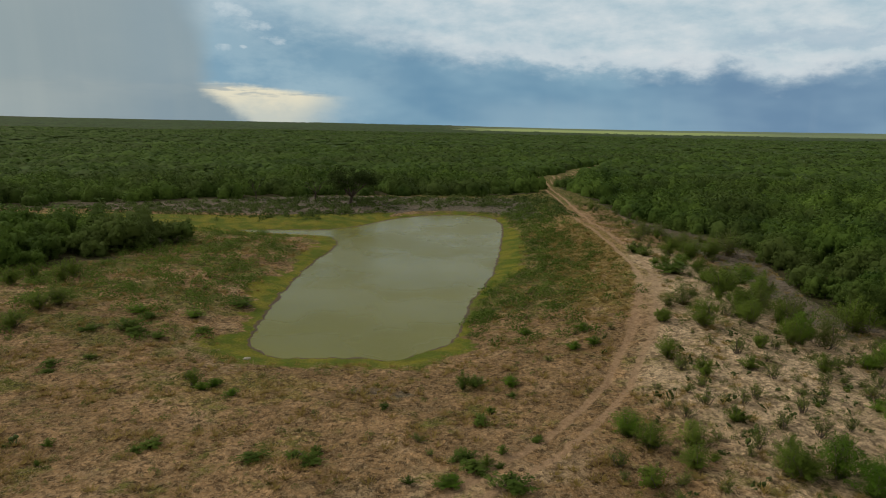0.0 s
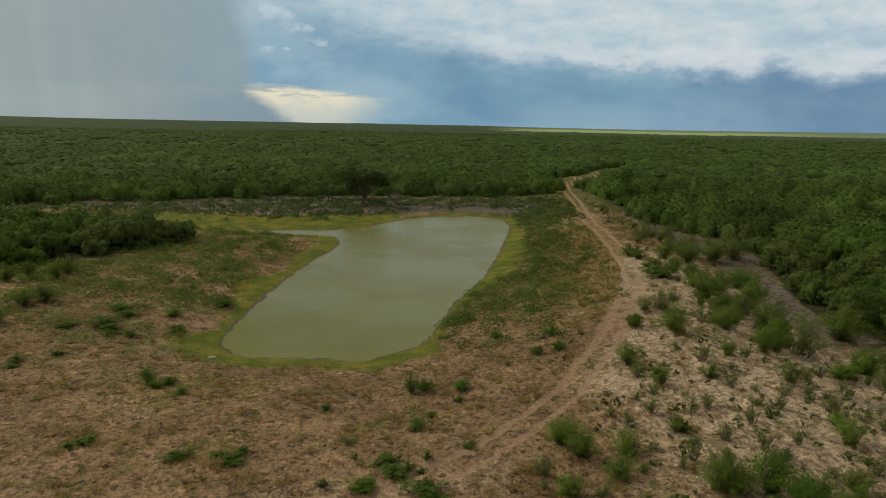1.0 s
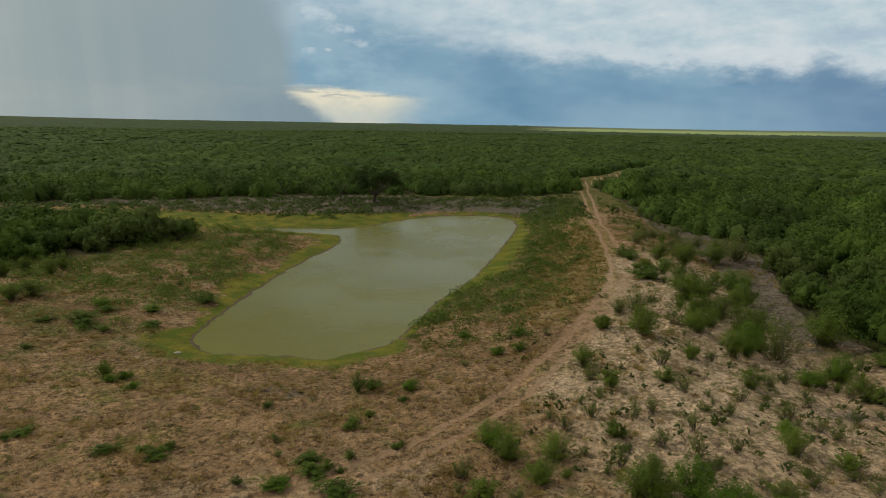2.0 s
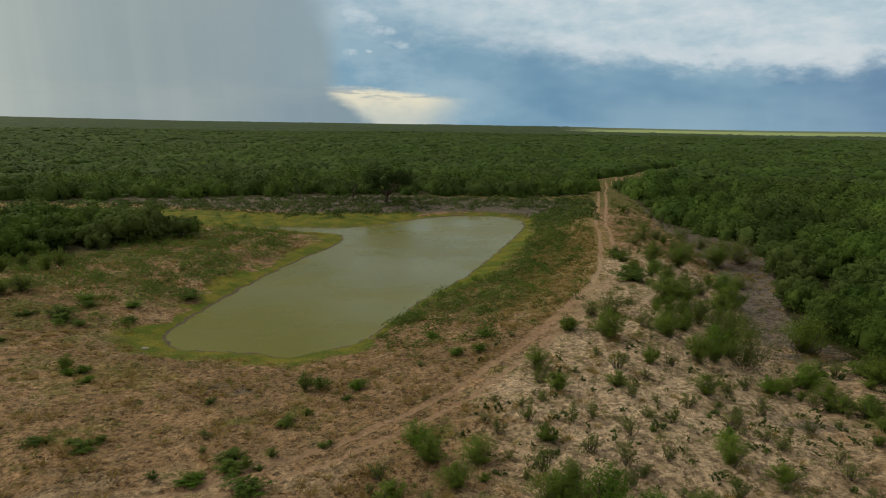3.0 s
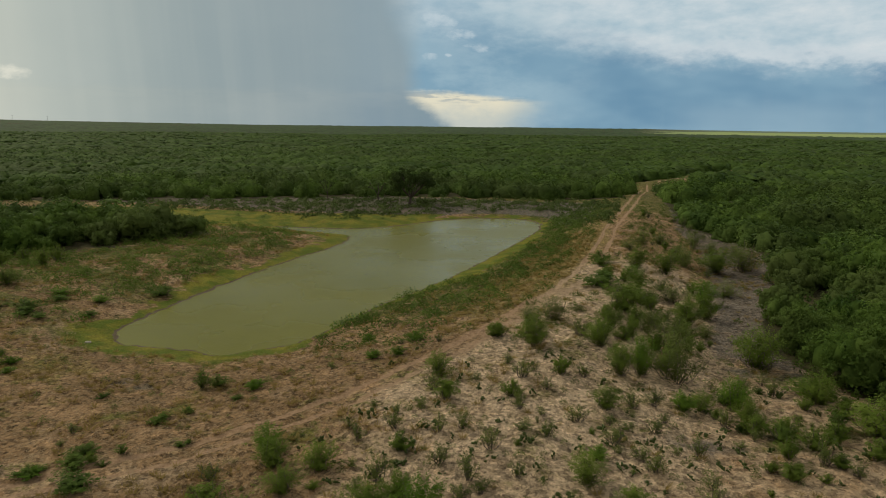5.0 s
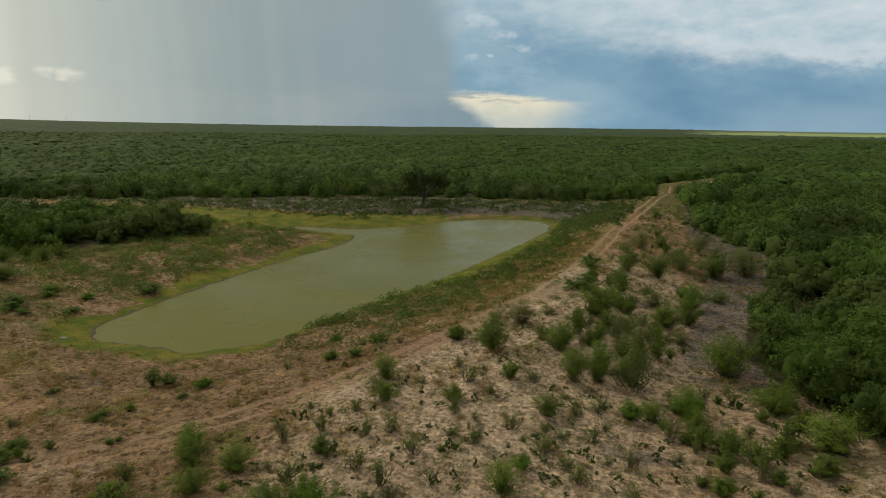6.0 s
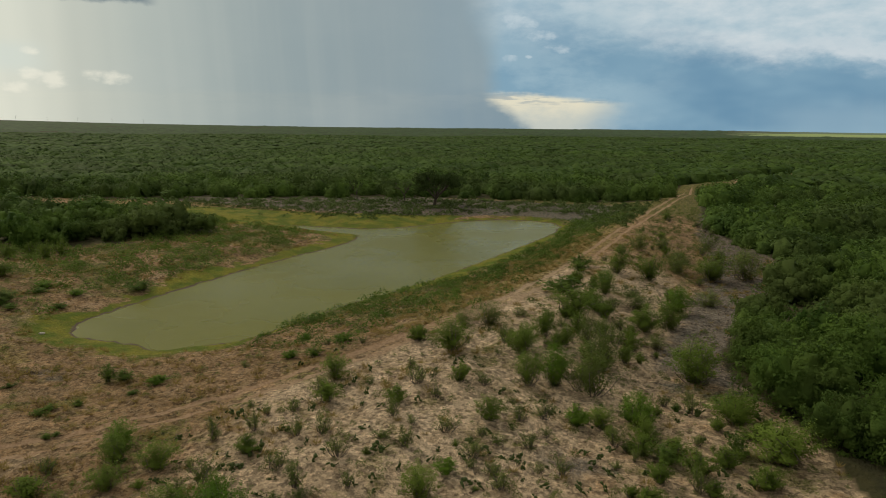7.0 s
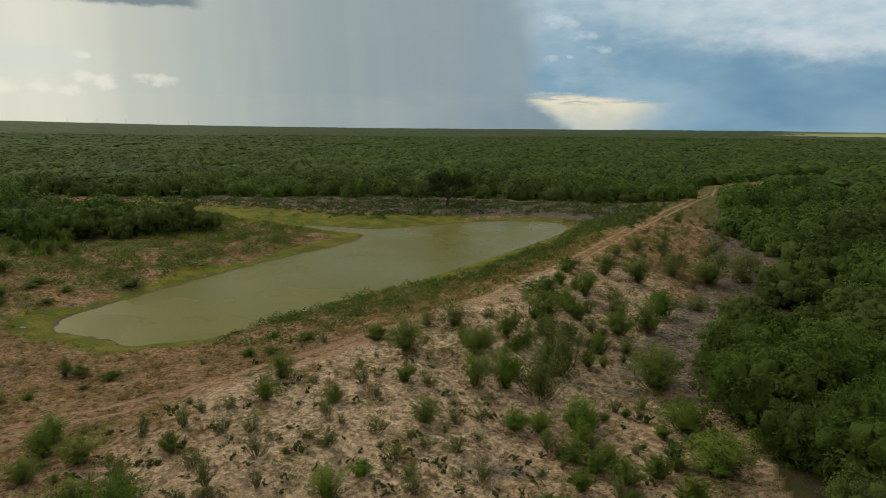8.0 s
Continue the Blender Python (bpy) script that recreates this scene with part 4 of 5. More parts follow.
def bush_pattern(seed, lobes, rings, sides, leaves, leaf, fill=0.8, low=0.55, flat=0.15, w=5.4, h=3.7):
    """A far bush: overlapping lumpy lobes with a ragged edge of sprays, all triangles."""
    rs = np.random.RandomState(seed)
    vs, fs, ns, n = [], [], [], 0
    for i in range(lobes):
        a = 6.283 * i / lobes + rs.uniform(-0.6, 0.6)
        r = w * rs.uniform(0.2, 0.34)
        c = np.array([math.cos(a), math.sin(a), 0]) * (w * 0.5 - r * 0.8) * rs.uniform(0.5, 1.3)
        top = h * rs.uniform(low, 1.0)
        v, f = dome(rs, rings, sides, 2 * r * fill, top * (0.3 + 0.7 * fill), 0.16 if leaves > 20 else 0.09)
        out = v - np.array([0, 0, 0.35 * top])
        out = out / (np.linalg.norm(out, axis=1)[:, None] + 1e-9) + rs.normal(0, 0.08, v.shape) + np.array([c[0] * 1.6 / w, c[1] * 1.6 / w, flat])
        vs.append(v + c)
        ns.append(out / np.linalg.norm(out, axis=1)[:, None])
        fs.append(f + n)
        n += len(v)
        if leaves:
            up = rs.uniform(0.0, 1, leaves)
            th = rs.uniform(0, 6.283, leaves)
            ring = np.sqrt(1 - up ** 2)
            o = np.stack([np.cos(th) * ring, np.sin(th) * ring, up + 0.1], 1)
            p = c + o * np.array([r, r, top]) * rs.uniform(0.84, 1.06, leaves)[:, None]
            p[:, 2] = np.maximum(p[:, 2] * (1 - 0.5 * (up < 0.25) * rs.rand(leaves)), 0.1)
            v, f = leaf_sprays(rs, p, o, leaf, 0.35)
            ns.append(soft_normals(rs, np.repeat(o, 3, 0), c * 2.2, w))
            vs.append(v)
            fs.append(f + n)
            n += len(v)
    return np.concatenate(vs), np.concatenate(fs), np.concatenate(ns)


def spread(patterns, px, py, pz, sxy, sz, rs):
    """Many copies of the patterns (verts, faces and, for crowns, shading directions) as arrays."""
    vs, fs, ns, n = [], [], [], 0
    which = rs.randint(0, len(patterns), len(px))
    for i, pattern in enumerate(patterns):
        v, f = pattern[:2]
        m = which == i
        k = int(m.sum())
        if not k:
            continue
        a = rs.uniform(0, 6.283, k)
        ca, sa = np.cos(a)[:, None], np.sin(a)[:, None]
        x = (v[None, :, 0] * ca - v[None, :, 1] * sa) * sxy[m][:, None] + px[m][:, None]
        y = (v[None, :, 0] * sa + v[None, :, 1] * ca) * sxy[m][:, None] + py[m][:, None]
        z = v[None, :, 2] * sz[m][:, None] + pz[m][:, None]
        vs.append(np.stack([x, y, z], -1).reshape(-1, 3))
        fs.append((f[None] + (np.arange(k) * len(v))[:, None, None]).reshape(-1, f.shape[1]) + n)
        if len(pattern) > 2:
            w = pattern[2]
            ns.append(np.stack([w[None, :, 0] * ca - w[None, :, 1] * sa, w[None, :, 0] * sa + w[None, :, 1] * ca, np.repeat(w[None, :, 2], k, 0)], -1).reshape(-1, 3))
        n += k * len(v)
    if ns:
        return np.concatenate(vs), np.concatenate(fs), np.concatenate(ns)
    return np.concatenate(vs), np.concatenate(fs)


dist = np.hypot(wide_x - 25, wide_y - 5)
near_m, far_m = mids[dist[mids] < 215], mids[dist[mids] >= 215]
near_m = near_m[rs.rand(len(near_m)) < 0.8]
far_m = far_m[rs.rand(len(far_m)) < 0.55]
v, f, nor = spread([bush_pattern(70 + i, 5, 2, 7, 100, 0.36) for i in range(8)], wide_x[near_m], wide_y[near_m], zs[near_m], size[near_m] * 1.22, size[near_m] * rs.uniform(0.82, 1.18, len(near_m)), rs)
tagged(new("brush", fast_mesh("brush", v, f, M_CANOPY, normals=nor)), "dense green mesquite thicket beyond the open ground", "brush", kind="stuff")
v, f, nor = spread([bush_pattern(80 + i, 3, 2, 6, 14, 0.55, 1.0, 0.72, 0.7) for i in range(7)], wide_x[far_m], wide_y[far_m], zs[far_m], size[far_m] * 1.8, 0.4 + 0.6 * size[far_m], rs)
tagged(new("far_brush", fast_mesh("far_brush", v, f, M_BRUSH_HAZED, normals=nor)), "green thorn brush covering the plain", "brush", kind="stuff")

px, py = scatter(rs, -1000, 720, 150, 1080, 9.0)
b, r = np.degrees(np.arctan2(px - 18, py + 25)), np.hypot(px - 18, py + 25)
keep = (b > -66) & (b < 44) & (r > 468) & (r < 1080)
px, py = px[keep], py[keep]
s = np.clip(1 + 0.14 * waves(px, py, 70, 33) + rs.normal(0, 0.2, len(px)), 0.5, 1.6)
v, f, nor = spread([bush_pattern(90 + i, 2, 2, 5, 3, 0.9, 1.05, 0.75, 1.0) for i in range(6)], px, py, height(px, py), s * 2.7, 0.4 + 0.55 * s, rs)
tagged(new("distant_brush", fast_mesh("distant_brush", v, f, M_BRUSH_HAZED, normals=nor)), "unbroken dark green brush on the plain", "brush", kind="stuff")


def understory():
    """The low leafy layer between the far bushes, kept clear of the track."""
    az = np.radians(np.arange(-70, 47, 0.5))
    r = 232 * (1060 / 232) ** np.linspace(0, 1, 90)
    ga, gr = np.meshgrid(az, r)
    x, y = 25 + np.sin(ga) * gr, 5 + np.cos(ga) * gr
    px, py = x.ravel(), y.ravel()
    open_ground = ~in_brush(px, py) | (near_line(px, py, TRACK)[0] < 13) | (near_line(px, py, OPEN, True)[0] < 9)
    z = height(px, py) + np.where(open_ground, -4.0, 2.1 + 0.5 * waves(px, py, 13, 43, 2))
    n, m = x.shape
    i = np.arange(n * m).reshape(n, m)
    f = np.stack([i[:-1, :-1], i[:-1, 1:], i[1:, 1:], i[1:, :-1]], -1).reshape(-1, 4)
    return fast_mesh("low_brush", np.stack([px, py, z], -1), f, M_BRUSH_HAZED, False)


tagged(new("low_brush", understory()), "low green thorn scrub between the bushes of the plain", "brush", kind="stuff")


def canopy_sheet():
    """The brush far out on the plain, as one uneven canopy."""
    az = np.radians(np.arange(-68, 46, 0.2))
    r = 1040 * (4850 / 1040) ** (np.linspace(0, 1, 110))
    ga, gr = np.meshgrid(az, r)
    x, y = 18 + np.sin(ga) * gr, -25 + np.cos(ga) * gr
    rr = np.random.RandomState(3)
    z = 2.6 + 0.9 * waves(x, y, 90, 41, 2) + rr.uniform(-1.5, 1.6, x.shape) + 1.6 * waves(x, y, 800, 42, 2) * smooth(gr, 1200, 3000)
    deg = np.degrees(ga)
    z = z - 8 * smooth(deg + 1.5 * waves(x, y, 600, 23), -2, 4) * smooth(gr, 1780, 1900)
    z += lie(x, y)
    n, m = x.shape
    i = np.arange(n * m).reshape(n, m)
    f = np.stack([i[:-1, :-1], i[:-1, 1:], i[1:, 1:], i[1:, :-1]], -1).reshape(-1, 4)
    return fast_mesh("horizon_brush", np.stack([x, y, z], -1).reshape(-1, 3), f, M_HORIZON_SHADED)


tagged(new("horizon_brush", canopy_sheet()), "flat dark green brush country to the horizon", "brush", kind="stuff")


# ---- the two trees by the far shore ----
def make_tree(name, label, seed, h, spread_w, trunk_h, limbs, thick, leaves, mat):
    """A branching tree: trunk, limbs that fork twice, and a ragged crown of leaf sprays."""
    rs = np.random.RandomState(seed)
    root = tagged(new(name), label, "tree")
    lean = np.array([rs.uniform(-0.2, 0.2), rs.uniform(-0.2, 0.2), 0]) * trunk_h
    top = np.array([0, 0, trunk_h]) + lean
    v, f = tube([(0, 0, -0.2), lean * 0.3 + (0, 0, trunk_h * 0.5), top], [thick * 1.3, thick, thick * 0.85], 8)
    part("trunk", fast_mesh("trunk", v, f, M_BARK, False), root)
    tips = []
    for i in range(limbs):
        a = 6.283 * i / limbs + rs.uniform(-0.4, 0.4)
        pieces = []
        mid = top + np.array([math.cos(a) * spread_w * 0.22, math.sin(a) * spread_w * 0.22, (h - trunk_h) * rs.uniform(0.25, 0.5)])
        pieces.append(tube([top - (0, 0, 0.15), (top + mid) / 2 + rs.normal(0, 0.15, 3), mid], [thick * 0.62, thick * 0.5, thick * 0.4], 6))
        for _ in range(4):
            b = a + rs.uniform(-0.8, 0.8)
            tip = mid + np.array([math.cos(b), math.sin(b), 0]) * spread_w * rs.uniform(0.1, 0.27) + (0, 0, (h - trunk_h) * rs.uniform(0.05, 0.5))
            tip[2] = min(tip[2], h)
            pieces.append(tube([mid, (mid + tip) / 2 + rs.normal(0, 0.2, 3), tip], [thick * 0.36, thick * 0.22, thick * 0.06], 5))
            for _ in range(3):
                t2 = tip + rs.normal(0, 1, 3) * np.array([0.07, 0.07, 0.06]) * spread_w
                pieces.append(tube([(mid + tip) / 2 + (tip - mid) * 0.2, t2], [thick * 0.12, thick * 0.03], 4))
                tips.append(t2)
            tips.append(tip)
        v, f = joined(pieces)
        part("limb", fast_mesh("limb", v, f, M_BARK, False), root)
    if leaves:
        tips = np.array(tips)
        k = rs.randint(0, len(tips), leaves)
        o = rs.normal(0, 1, (leaves, 3))
        o /= np.linalg.norm(o, axis=1)[:, None]
        c = tips[k] + o * (rs.rand(leaves) ** 0.5)[:, None] * np.array([0.1, 0.1, 0.075]) * spread_w
        v, f = leaf_sprays(rs, c, o, 0.3, 0.6)
        part("crown", fast_mesh("crown", v, f, mat), root)
    return root


M_DARKLEAF = leaf_material("dark_tree_leaves", (0.028, 0.048, 0.013), (0.072, 0.108, 0.03), scale=0.6)
tree = make_tree("mesquite_tree", "large dark mesquite with forked trunk beside the pond", 4, 7.0, 10.5, 1.7, 7, 0.34, 9000, M_DARKLEAF)
tree.matrix_basis = pose(-21.3, 156.5, height_at(-21.3, 156.5) - 0.1, 0, 0, 30)
dead = make_tree("dead_tree", "bare dead tree with few crooked limbs", 9, 5.6, 5.0, 2.0, 3, 0.17, 0, None)
dead.matrix_basis = pose(-29.6, 158, height_at(-29.6, 158) - 0.1, 0, 0, 100)
stump = make_tree("dead_tree", "small leafless tree at the thicket's edge", 12, 5.0, 4.0, 1.6, 3, 0.12, 200, M_DARKLEAF)
stump.matrix_basis = pose(-44, 161, height_at(-44, 161) - 0.1)


# ---- a pale stone on the sod by the pond ----
def stone_mesh(seed):
    bm = bmesh.new()
    bmesh.ops.create_icosphere(bm, subdivisions=2, radius=0.5)
    r = random.Random(seed)
    for v in bm.verts:
        g = 1 + r.uniform(-0.13, 0.13)
        v.co = (v.co.x * 1.1 * g, v.co.y * 0.75 * g, max(v.co.z, -0.3) * 0.5 * g)
    me = bpy.data.meshes.new("stone")
    bm.to_mesh(me)
    bm.free()
    me.materials.append(plain_material("pale_limestone", (0.34, 0.31, 0.25), (0.48, 0.44, 0.37), 6))
    return me


stone = tagged(new("stone", stone_mesh(3)), "pale flat limestone lying on green sod", "stone")
stone.matrix_basis = pose(-15.7, 53.5, height_at(-15.7, 53.5) + 0.03, 0, 0, 20) @ Matrix.Diagonal((0.55, 0.55, 0.5, 1))

# ---- masts on the skyline ----
M_STEEL = plain_material("grey_steel", (0.20, 0.20, 0.20), (0.28, 0.28, 0.27), 3, 0.6)


def make_mast(x, y, h):
    """A thin line mast: tapered pole with two crossarms."""
    root = tagged(new("line_mast"), "thin grey power line mast on the horizon", "mast", "masts on the horizon")
    v, f = tube([(0, 0, -1), (0, 0, h * 0.5), (0, 0, h)], [0.6, 0.45, 0.3], 6)
    part("pole", fast_mesh("pole", v, f, M_STEEL, False), root)
    for z, half in ((0.82, 4.5), (0.93, 3.2)):
        v, f = tube([(-half, 0, h * z), (0, 0, h * z + 0.3), (half, 0, h * z)], [0.15, 0.3, 0.15], 5)
        part("crossarm", fast_mesh("crossarm", v, f, M_STEEL, False), root)
    root.matrix_basis = pose(x, y, height_at(x, y), 0, 0, 35)


for az in (-53.75, -51.85, -49.95, -47.7, -45.6):
    make_mast(40 + 4500 * math.sin(radians(az)), 10 + 4500 * math.cos(radians(az)), 29)


# ---- prickly pears ----
def pad_mesh():
    bm = bmesh.new()
    bmesh.ops.create_icosphere(bm, subdivisions=1, radius=0.5)
    for v in bm.verts:
        v.co = (v.co.x * (0.75 + 0.3 * v.co.z), v.co.y * 0.16, v.co.z + 0.45)
    me = bpy.data.meshes.new("pad")
    bm.to_mesh(me)
    bm.free()
    me.polygons.foreach_set("use_smooth", np.ones(len(me.polygons), bool))
    me.materials.append(M_CACTUS)
    return me


PAD = pad_mesh()


def make_cactus(seed, pads):
    """Prickly pear of unit width: flat pads growing out of one another."""
    r = random.Random(seed)
    root = tagged(new("prickly_pear"), "dark green prickly pear cactus on bare earth", "cactus")
    mats = []
    for i in range(pads):
        s = r.uniform(0.27, 0.4)
        if i < 4:
            m = pose(r.uniform(-0.28, 0.28), r.uniform(-0.28, 0.28), -0.03, r.uniform(-25, 25), r.uniform(-25, 25), r.uniform(0, 360))
        else:
            m = r.choice(mats[:5]) @ pose(r.uniform(-0.1, 0.1), 0, 0.24, r.uniform(-20, 20), r.uniform(-40, 40), r.uniform(-60, 60))
        mats.append(m)
        part("pad", PAD, root).matrix_basis = m @ Matrix.Diagonal((s, s, s, 1))
    return root


CACTI = [make_cactus(i, n) for i, n in ((1, 9), (2, 12), (3, 7))]
PEARS = []
for line in """
12.9 36.1 1.50 0.45
15.9 37.2 0.74 0.27
18.1 36.0 0.84 0.79
19.1 37.3 0.63 0.53
19.5 38.9 1.36 0.96
19.1 41.7 0.83 0.57
26.9 40.7 0.51 0.61
27.8 42.2 0.73 0.36
30.7 41.0 1.15 0.71
29.8 43.1 0.87 0.33
31.4 44.8 0.95 0.50
33.8 42.7 0.88 0.46
35.6 44.0 1.00 0.60
35.6 45.8 0.87 0.66
40.9 52.2 0.89 0.63
43.7 47.7 1.16 0.97
21.3 42.2 0.78 0.39
21.6 37.4 0.61 0.27
25.1 41.3 1.18 0.45
25.6 38.5 0.87 0.33
36.9 45.7 0.86 0.65
40.0 56.2 1.33 1.02
44.2 57.6 1.38 0.77
20.3 35.4 0.59 0.32
21.9 36.0 0.64 0.31
22.6 40.2 0.71 0.41
23.5 42.3 0.80 0.38
26.0 43.6 0.61 0.37
28.0 43.2 0.71 0.34
30.3 45.7 0.62 0.37
37.4 50.1 0.69 0.44
38.1 56.0 0.64 0.45
-23.8 35.3 1.10 0.75
23.2 43.7 1.00 0.61
29.0 45.0 1.43 0.67
26.0 42.7 0.91 0.53
34.9 51.4 1.08 0.73
30.4 44.3 1.02 0.62
18.1 38.3 0.83 0.48
16.6 35.3 0.96 0.62
19.0 37.3 0.81 0.39
23.6 39.1 0.84 0.41
""".split("\n"):
    if line.strip():
        PEARS.append(tuple(map(float, line.split())))
rs = np.random.RandomState(8)
for _ in range(230):
    x, y = rs.uniform(13, 47), rs.uniform(29, 58)
    if near_line(np.array([x]), np.array([y]), TRACK)[0][0] > 2.2 and not in_brush(np.array([x]), np.array([y]))[0] and min(math.hypot(x - o[1], y - o[2]) - 0.4 * o[3] for o in SHRUBS) > 0.3:
        w = rs.uniform(0.45, 0.95)
        PEARS.append((x, y, w, w * rs.uniform(0.6, 0.9)))
for x, y, w, h in PEARS:
    tagged(set_down(CACTI[rs.randint(3)], x, y, rs.uniform(0, 360), w, max(h, 0.6 * w)), group="prickly pears")
for ob in (*CACTI, *BRUSH, *BRUSH_BACK, *sum(PATTERNS.values(), [])):
    away(ob)

# ---- low cover: herbs, grass tufts, clods ----


def tuft_pattern(seed, n, w, h, wide):
    """Low herb: short leaf sprays close to the ground."""
    rs = np.random.RandomState(seed)
    th, r = rs.uniform(0, 6.283, n), np.sqrt(rs.rand(n)) * w / 2
    c = np.stack([np.cos(th) * r, np.sin(th) * r, h * (1 - (2 * r / w) ** 2) * rs.uniform(0.3, 1, n) + 0.02], 1)
    out = np.stack([np.cos(th), np.sin(th), np.full(n, 0.7)], 1)
    v, f = leaf_sprays(rs, c, out, wide, 0.6)
    lit = np.stack([c[:, 0] / w * 2, c[:, 1] / w * 2, np.full(n, 0.75)], 1) + rs.normal(0, 0.2, (n, 3))
    return v, f, np.repeat(lit / np.linalg.norm(lit, axis=1)[:, None], 3, 0)


def blade_pattern(seed, n, w, h):
    """Grass tuft: narrow leaning blades."""
    rs = np.random.RandomState(seed)
    th, r = rs.uniform(0, 6.283, n), rs.rand(n) * w * 0.25
    foot = np.stack([np.cos(th) * r, np.sin(th) * r, np.zeros(n)], 1)
    tip = foot + np.stack([np.cos(th) * w * 0.5, np.sin(th) * w * 0.5, np.ones(n) * h], 1) * rs.uniform(0.5, 1, n)[:, None]
    side = np.stack([-np.sin(th), np.cos(th), np.zeros(n)], 1) * 0.02
    v = np.stack([foot - side * 1.4, foot + side * 1.4, tip], 1).reshape(-1, 3)
    return v, np.arange(n * 3).reshape(n, 3)


def cover(name, label, patterns, px, py, s, mat, rs, lift=-0.02, flat_z=1.0):
    v, f, *lit = spread(patterns, px, py, height(px, py) + lift, s, s * flat_z, rs)
    return tagged(new(name, fast_mesh(name, v, f, mat, normals=lit[0] if lit else None)), label, name.split("_")[-1], kind="stuff")


HERBS = [tuft_pattern(100 + i, 120, 1.0, 0.52, 0.08) for i in range(6)]
HERBS_FAR = [tuft_pattern(110 + i, 40, 1.0, 0.42, 0.17) for i in range(5)]
rs = np.random.RandomState(21)
# pond side of the dam
px, py = scatter(rs, 0, 30, 54, 150, 0.68)
off = px - np.interp(py, CREST[:, 1], CREST[:, 0])
d = to_pond(px, py)
want = (0.18 * smooth(-off, 2, 4) + 0.82 * smooth(-off + 1.5 * waves(px, py, 6, 58), 5.2, 9.5)) * smooth(py, 58, 72) * smooth(d, 1.0 + 2.4 * shore_band(px, py), 2.2 + 3 * shore_band(px, py)) * np.clip(0.6 + 0.6 * waves(px, py, 4.0, 51), 0.1, 1)
want = np.maximum(want, 0.4 * smooth(-off, 8, 12) * smooth(d, 1 + 2.4 * shore_band(px, py), 2.2 + 3 * shore_band(px, py)) * (py > 56))
want = np.maximum(want * (0.6 + 0.35 * smooth(py, 72, 92)), 0.85 * np.exp(-((d - 2.0) / 1.1) ** 2) * (px > 1) * smooth(py, 57, 61) * (1 - smooth(py, 78, 86)))
m = rs.rand(len(px)) < want
cover("slope_herbs", "dense low green herbs on the dam slope", HERBS, px[m], py[m], 0.45 + 2.0 * rs.rand(m.sum()) ** 2.2, M_FORB, rs, flat_z=0.9)
# left bank and far flat
px, py = scatter(rs, -75, -15, 55, 122, 0.95)
d = to_pond(px, py)
want = smooth(d, 2.5 + 2 * smooth(py, 100, 110), 7 + 3 * smooth(py, 100, 110)) * smooth(py, 58, 80) * np.clip(0.55 + 0.75 * waves(px, py, 8, 52), 0.06, 1) + 0.06 * (d > 4)
m = (rs.rand(len(px)) < want) & ~in_brush(px, py)
cover("bank_herbs", "patches of low green herbs on reddish earth", HERBS, px[m], py[m], 0.5 + 2.0 * rs.rand(m.sum()) ** 2, M_FORB, rs)
px, py = scatter(rs, -110, 26, 128, 180, 1.0)
d = to_pond(px, py)
want = smooth(d, 4, 8) * np.clip(0.7 + 0.7 * waves(px, py, 9, 53), 0.08, 1) * (1 - 0.6 * smooth(py - np.interp(px, OPEN[:11, 0], OPEN[:11, 1]), -7, -3)) * (1 - 0.9 * smooth(-py, -137, -130) * (px < -10))
m = (rs.rand(len(px)) < want) & ~in_brush(px, py)
cover("flat_herbs", "scrubby grey-green herbs on grey silt", HERBS_FAR, px[m], py[m], 0.6 + 1.6 * rs.rand(m.sum()) ** 2, M_SCRUB, rs)
# dam top and outer slope
px, py = scatter(rs, 18, 48, 58, 170, 0.9)
off = px - np.interp(py, CREST[:, 1], CREST[:, 0])
t = near_line(px, py, TRACK)[0]
want = (0.18 + 0.3 * smooth(py, 80, 110) + 0.25 * waves(px, py, 7, 54)) * (t > 1.7) * (1 - 0.8 * smooth(off, 11, 14))
m = (rs.rand(len(px)) < want) & ~in_brush(px, py)
cover("dam_herbs", "green and grey herbs on the dam", HERBS, px[m], py[m], rs.uniform(0.4, 1.2, m.sum()), M_GREYSHRUB, rs)
# little green seedlings and dry tufts over the near ground
px, py = scatter(rs, -45, 50, 22, 66, 0.9)
t = near_line(px, py, TRACK)[0]
d = to_pond(px, py)
want = np.clip(0.17 + 0.16 * waves(px, py, 8, 55) + 0.2 * smooth(px, 12, 22), 0.03, 1) * (t > 1.8) * (d > 3.5)
m = (rs.rand(len(px)) < want) & ~in_brush(px, py)
cover("seedling_herbs", "small green seedlings on bare earth", HERBS, px[m], py[m], rs.uniform(0.2, 0.75, m.sum()), M_GREYSHRUB, rs, flat_z=1.3)
GRASS = [blade_pattern(120 + i, 22, 0.7, 0.26) for i in range(5)]
px, py = scatter(rs, -45, 50, 20, 120, 0.62)
off = px - np.interp(py, CREST[:, 1], CREST[:, 0])
t = near_line(px, py, TRACK)[0]
d = to_pond(px, py)
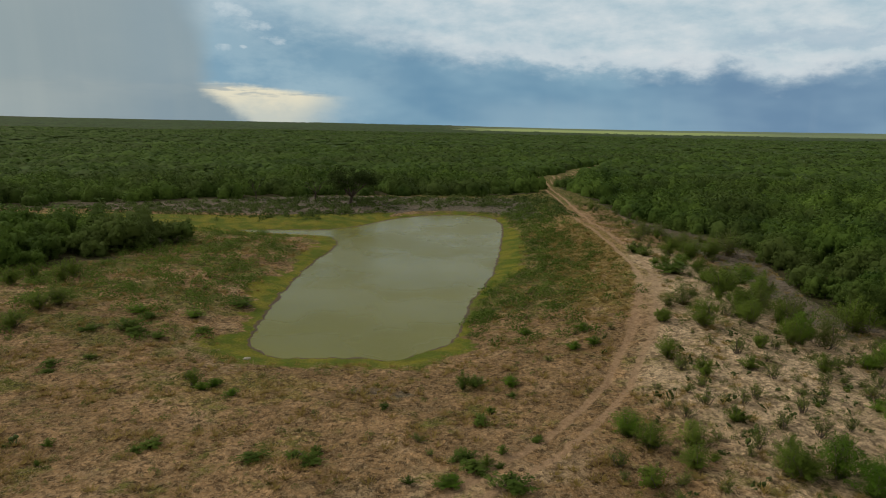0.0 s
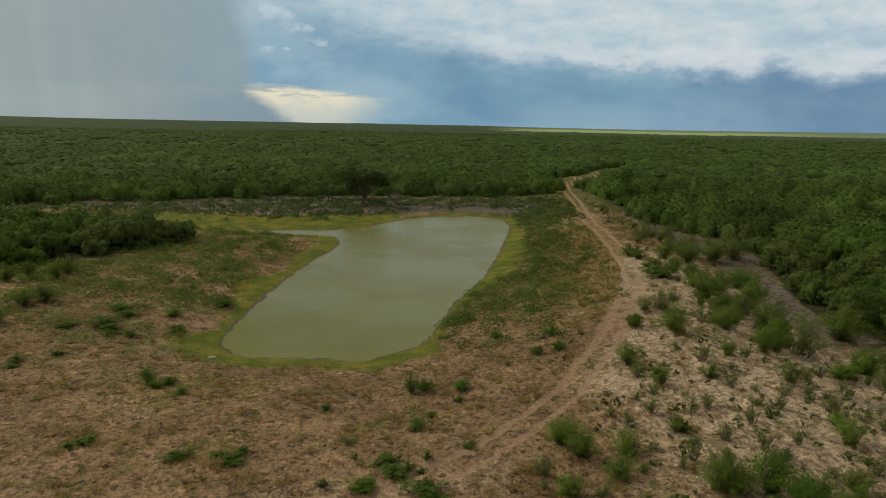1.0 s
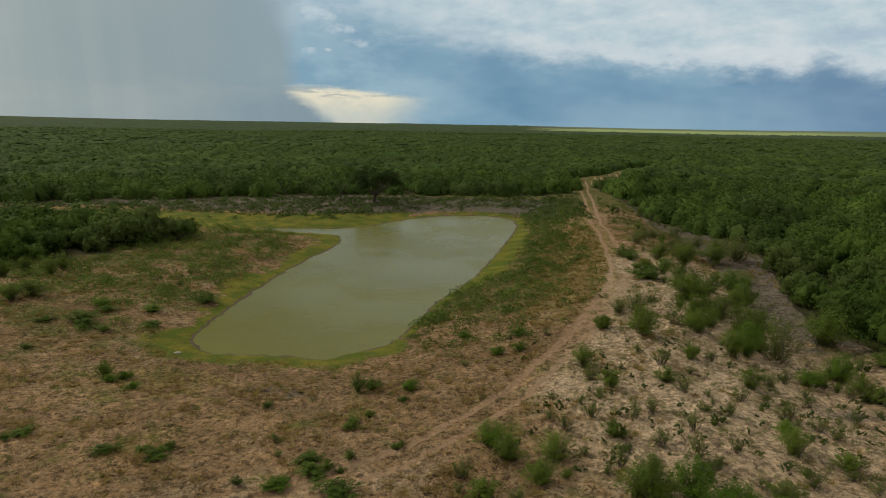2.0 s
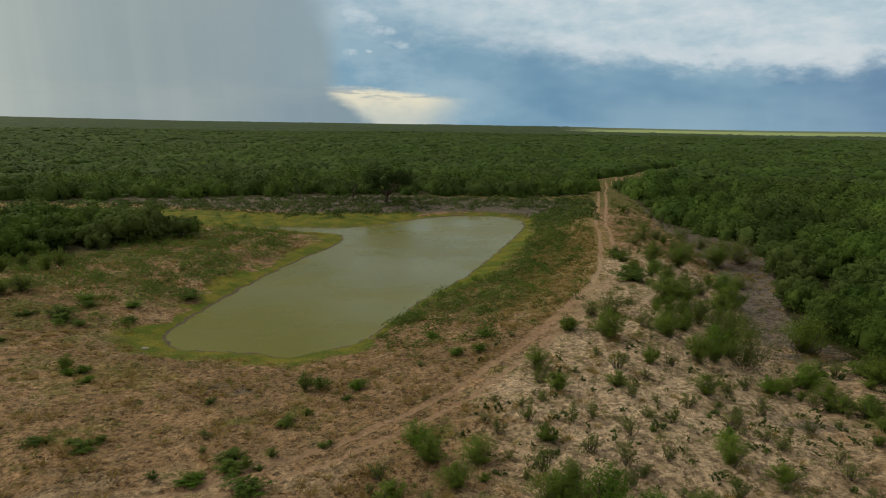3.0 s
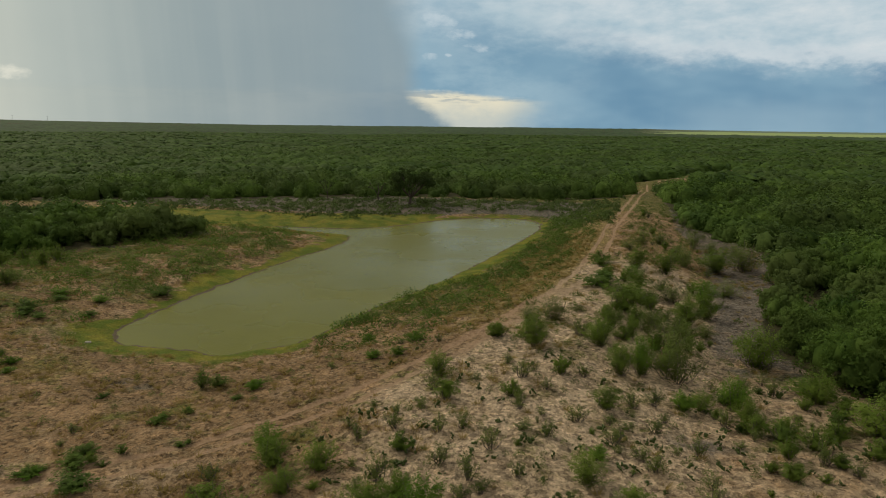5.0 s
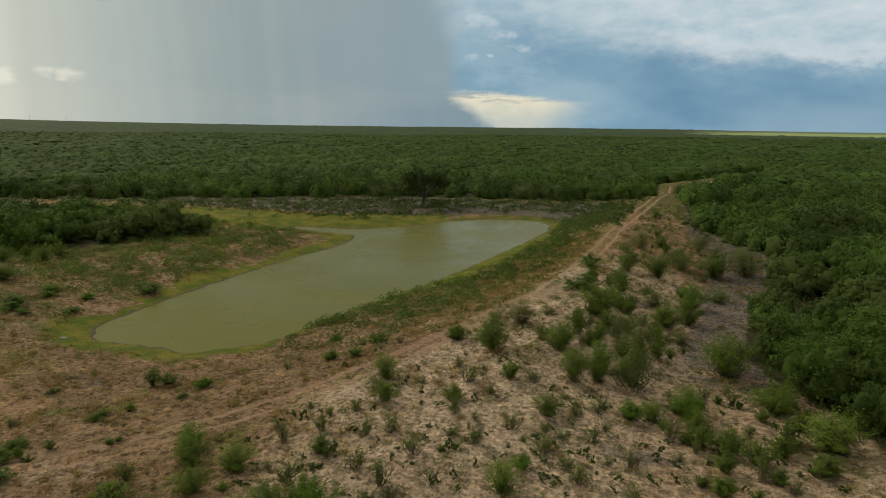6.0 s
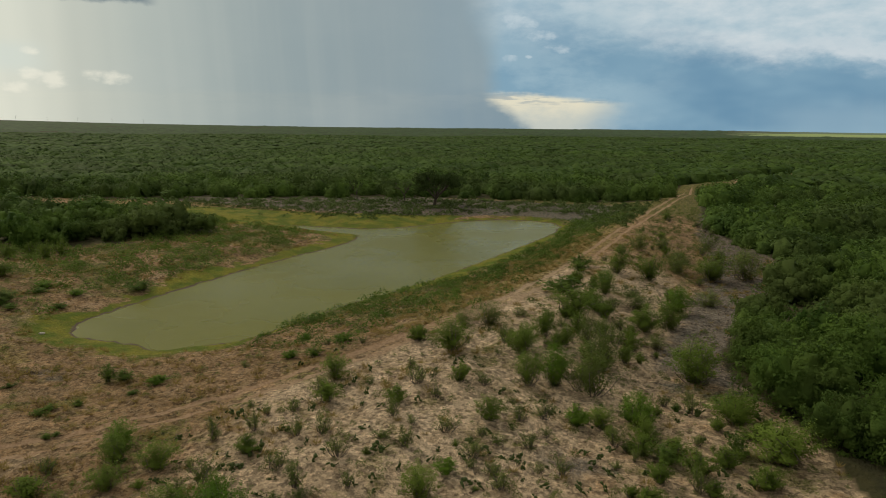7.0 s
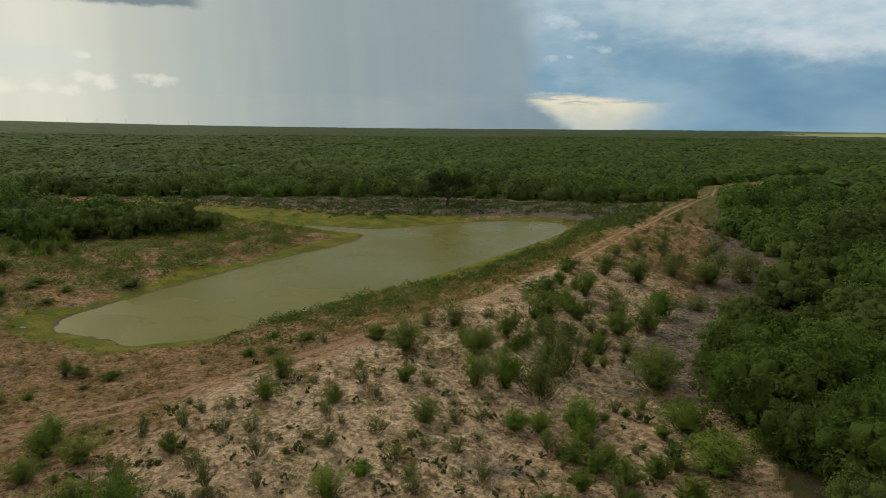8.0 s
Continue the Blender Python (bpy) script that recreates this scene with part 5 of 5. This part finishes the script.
want = np.clip(0.16 + 0.5 * waves(px, py, 9, 56) + 0.8 * (1 - smooth(np.abs(off + 6), 3, 7)) * smooth(py, 58, 70), 0.02, 0.8) * (t > 1.3) * (d > 3) * (1 - 0.75 * smooth(off, -2, 4) * (py < 85))
m = (rs.rand(len(px)) < want) & ~in_brush(px, py)
cover("dry_grass", "sparse straw-coloured dry grass tufts", GRASS, px[m], py[m], rs.uniform(0.6, 1.5, m.sum()), M_DRYGRASS, rs)


def litter_pattern(seed, n=14):
    """A scrap of straw litter: thin stalks lying every way close to the ground."""
    rs = np.random.RandomState(seed)
    a = rs.uniform(0, 6.283, n)
    d = np.stack([np.cos(a), np.sin(a), rs.uniform(-0.1, 0.25, n)], 1)
    c = np.stack([rs.uniform(-0.5, 0.5, n), rs.uniform(-0.5, 0.5, n), rs.uniform(0.02, 0.08, n)], 1)
    ln = rs.uniform(0.05, 0.15, n)[:, None]
    side = np.stack([-np.sin(a), np.cos(a), np.zeros(n)], 1) * 0.022
    v = np.stack([c - d * ln - side, c - d * ln + side, c + d * ln], 1).reshape(-1, 3)
    return v, np.arange(n * 3).reshape(n, 3)


px, py = scatter(rs, -36, 48, 22, 74, 0.8)
t = near_line(px, py, TRACK)[0]
d = to_pond(px, py)
m = (rs.rand(len(px)) < np.clip(0.55 + 0.5 * waves(px, py, 7, 57), 0.1, 1)) & (d > 3.5) & (t > 1.2) & ~in_brush(px, py)
cover("straw_litter", "straw-coloured dead stalks littering the earth", [litter_pattern(140 + i) for i in range(6)], px[m], py[m], rs.uniform(0.8, 1.3, m.sum()), M_STRAW, rs, 0.0)
px, py = scatter(rs, 8, 48, 24, 80, 0.62)
d = to_pond(px, py)
m = (rs.rand(len(px)) < 0.3) & (d > 4) & ~in_brush(px, py)
v, f = spread([dome(np.random.RandomState(130 + i), 2, 5, 1.0, 0.5, 0.35) for i in range(5)], px[m], py[m], height(px[m], py[m]), rs.uniform(0.05, 0.15, m.sum()), rs.uniform(0.05, 0.12, m.sum()), rs)
tagged(new("earth_clods", fast_mesh("earth_clods", v, f, M_CLOD)), "small clods and stones on the bare earth", "clods", kind="stuff")
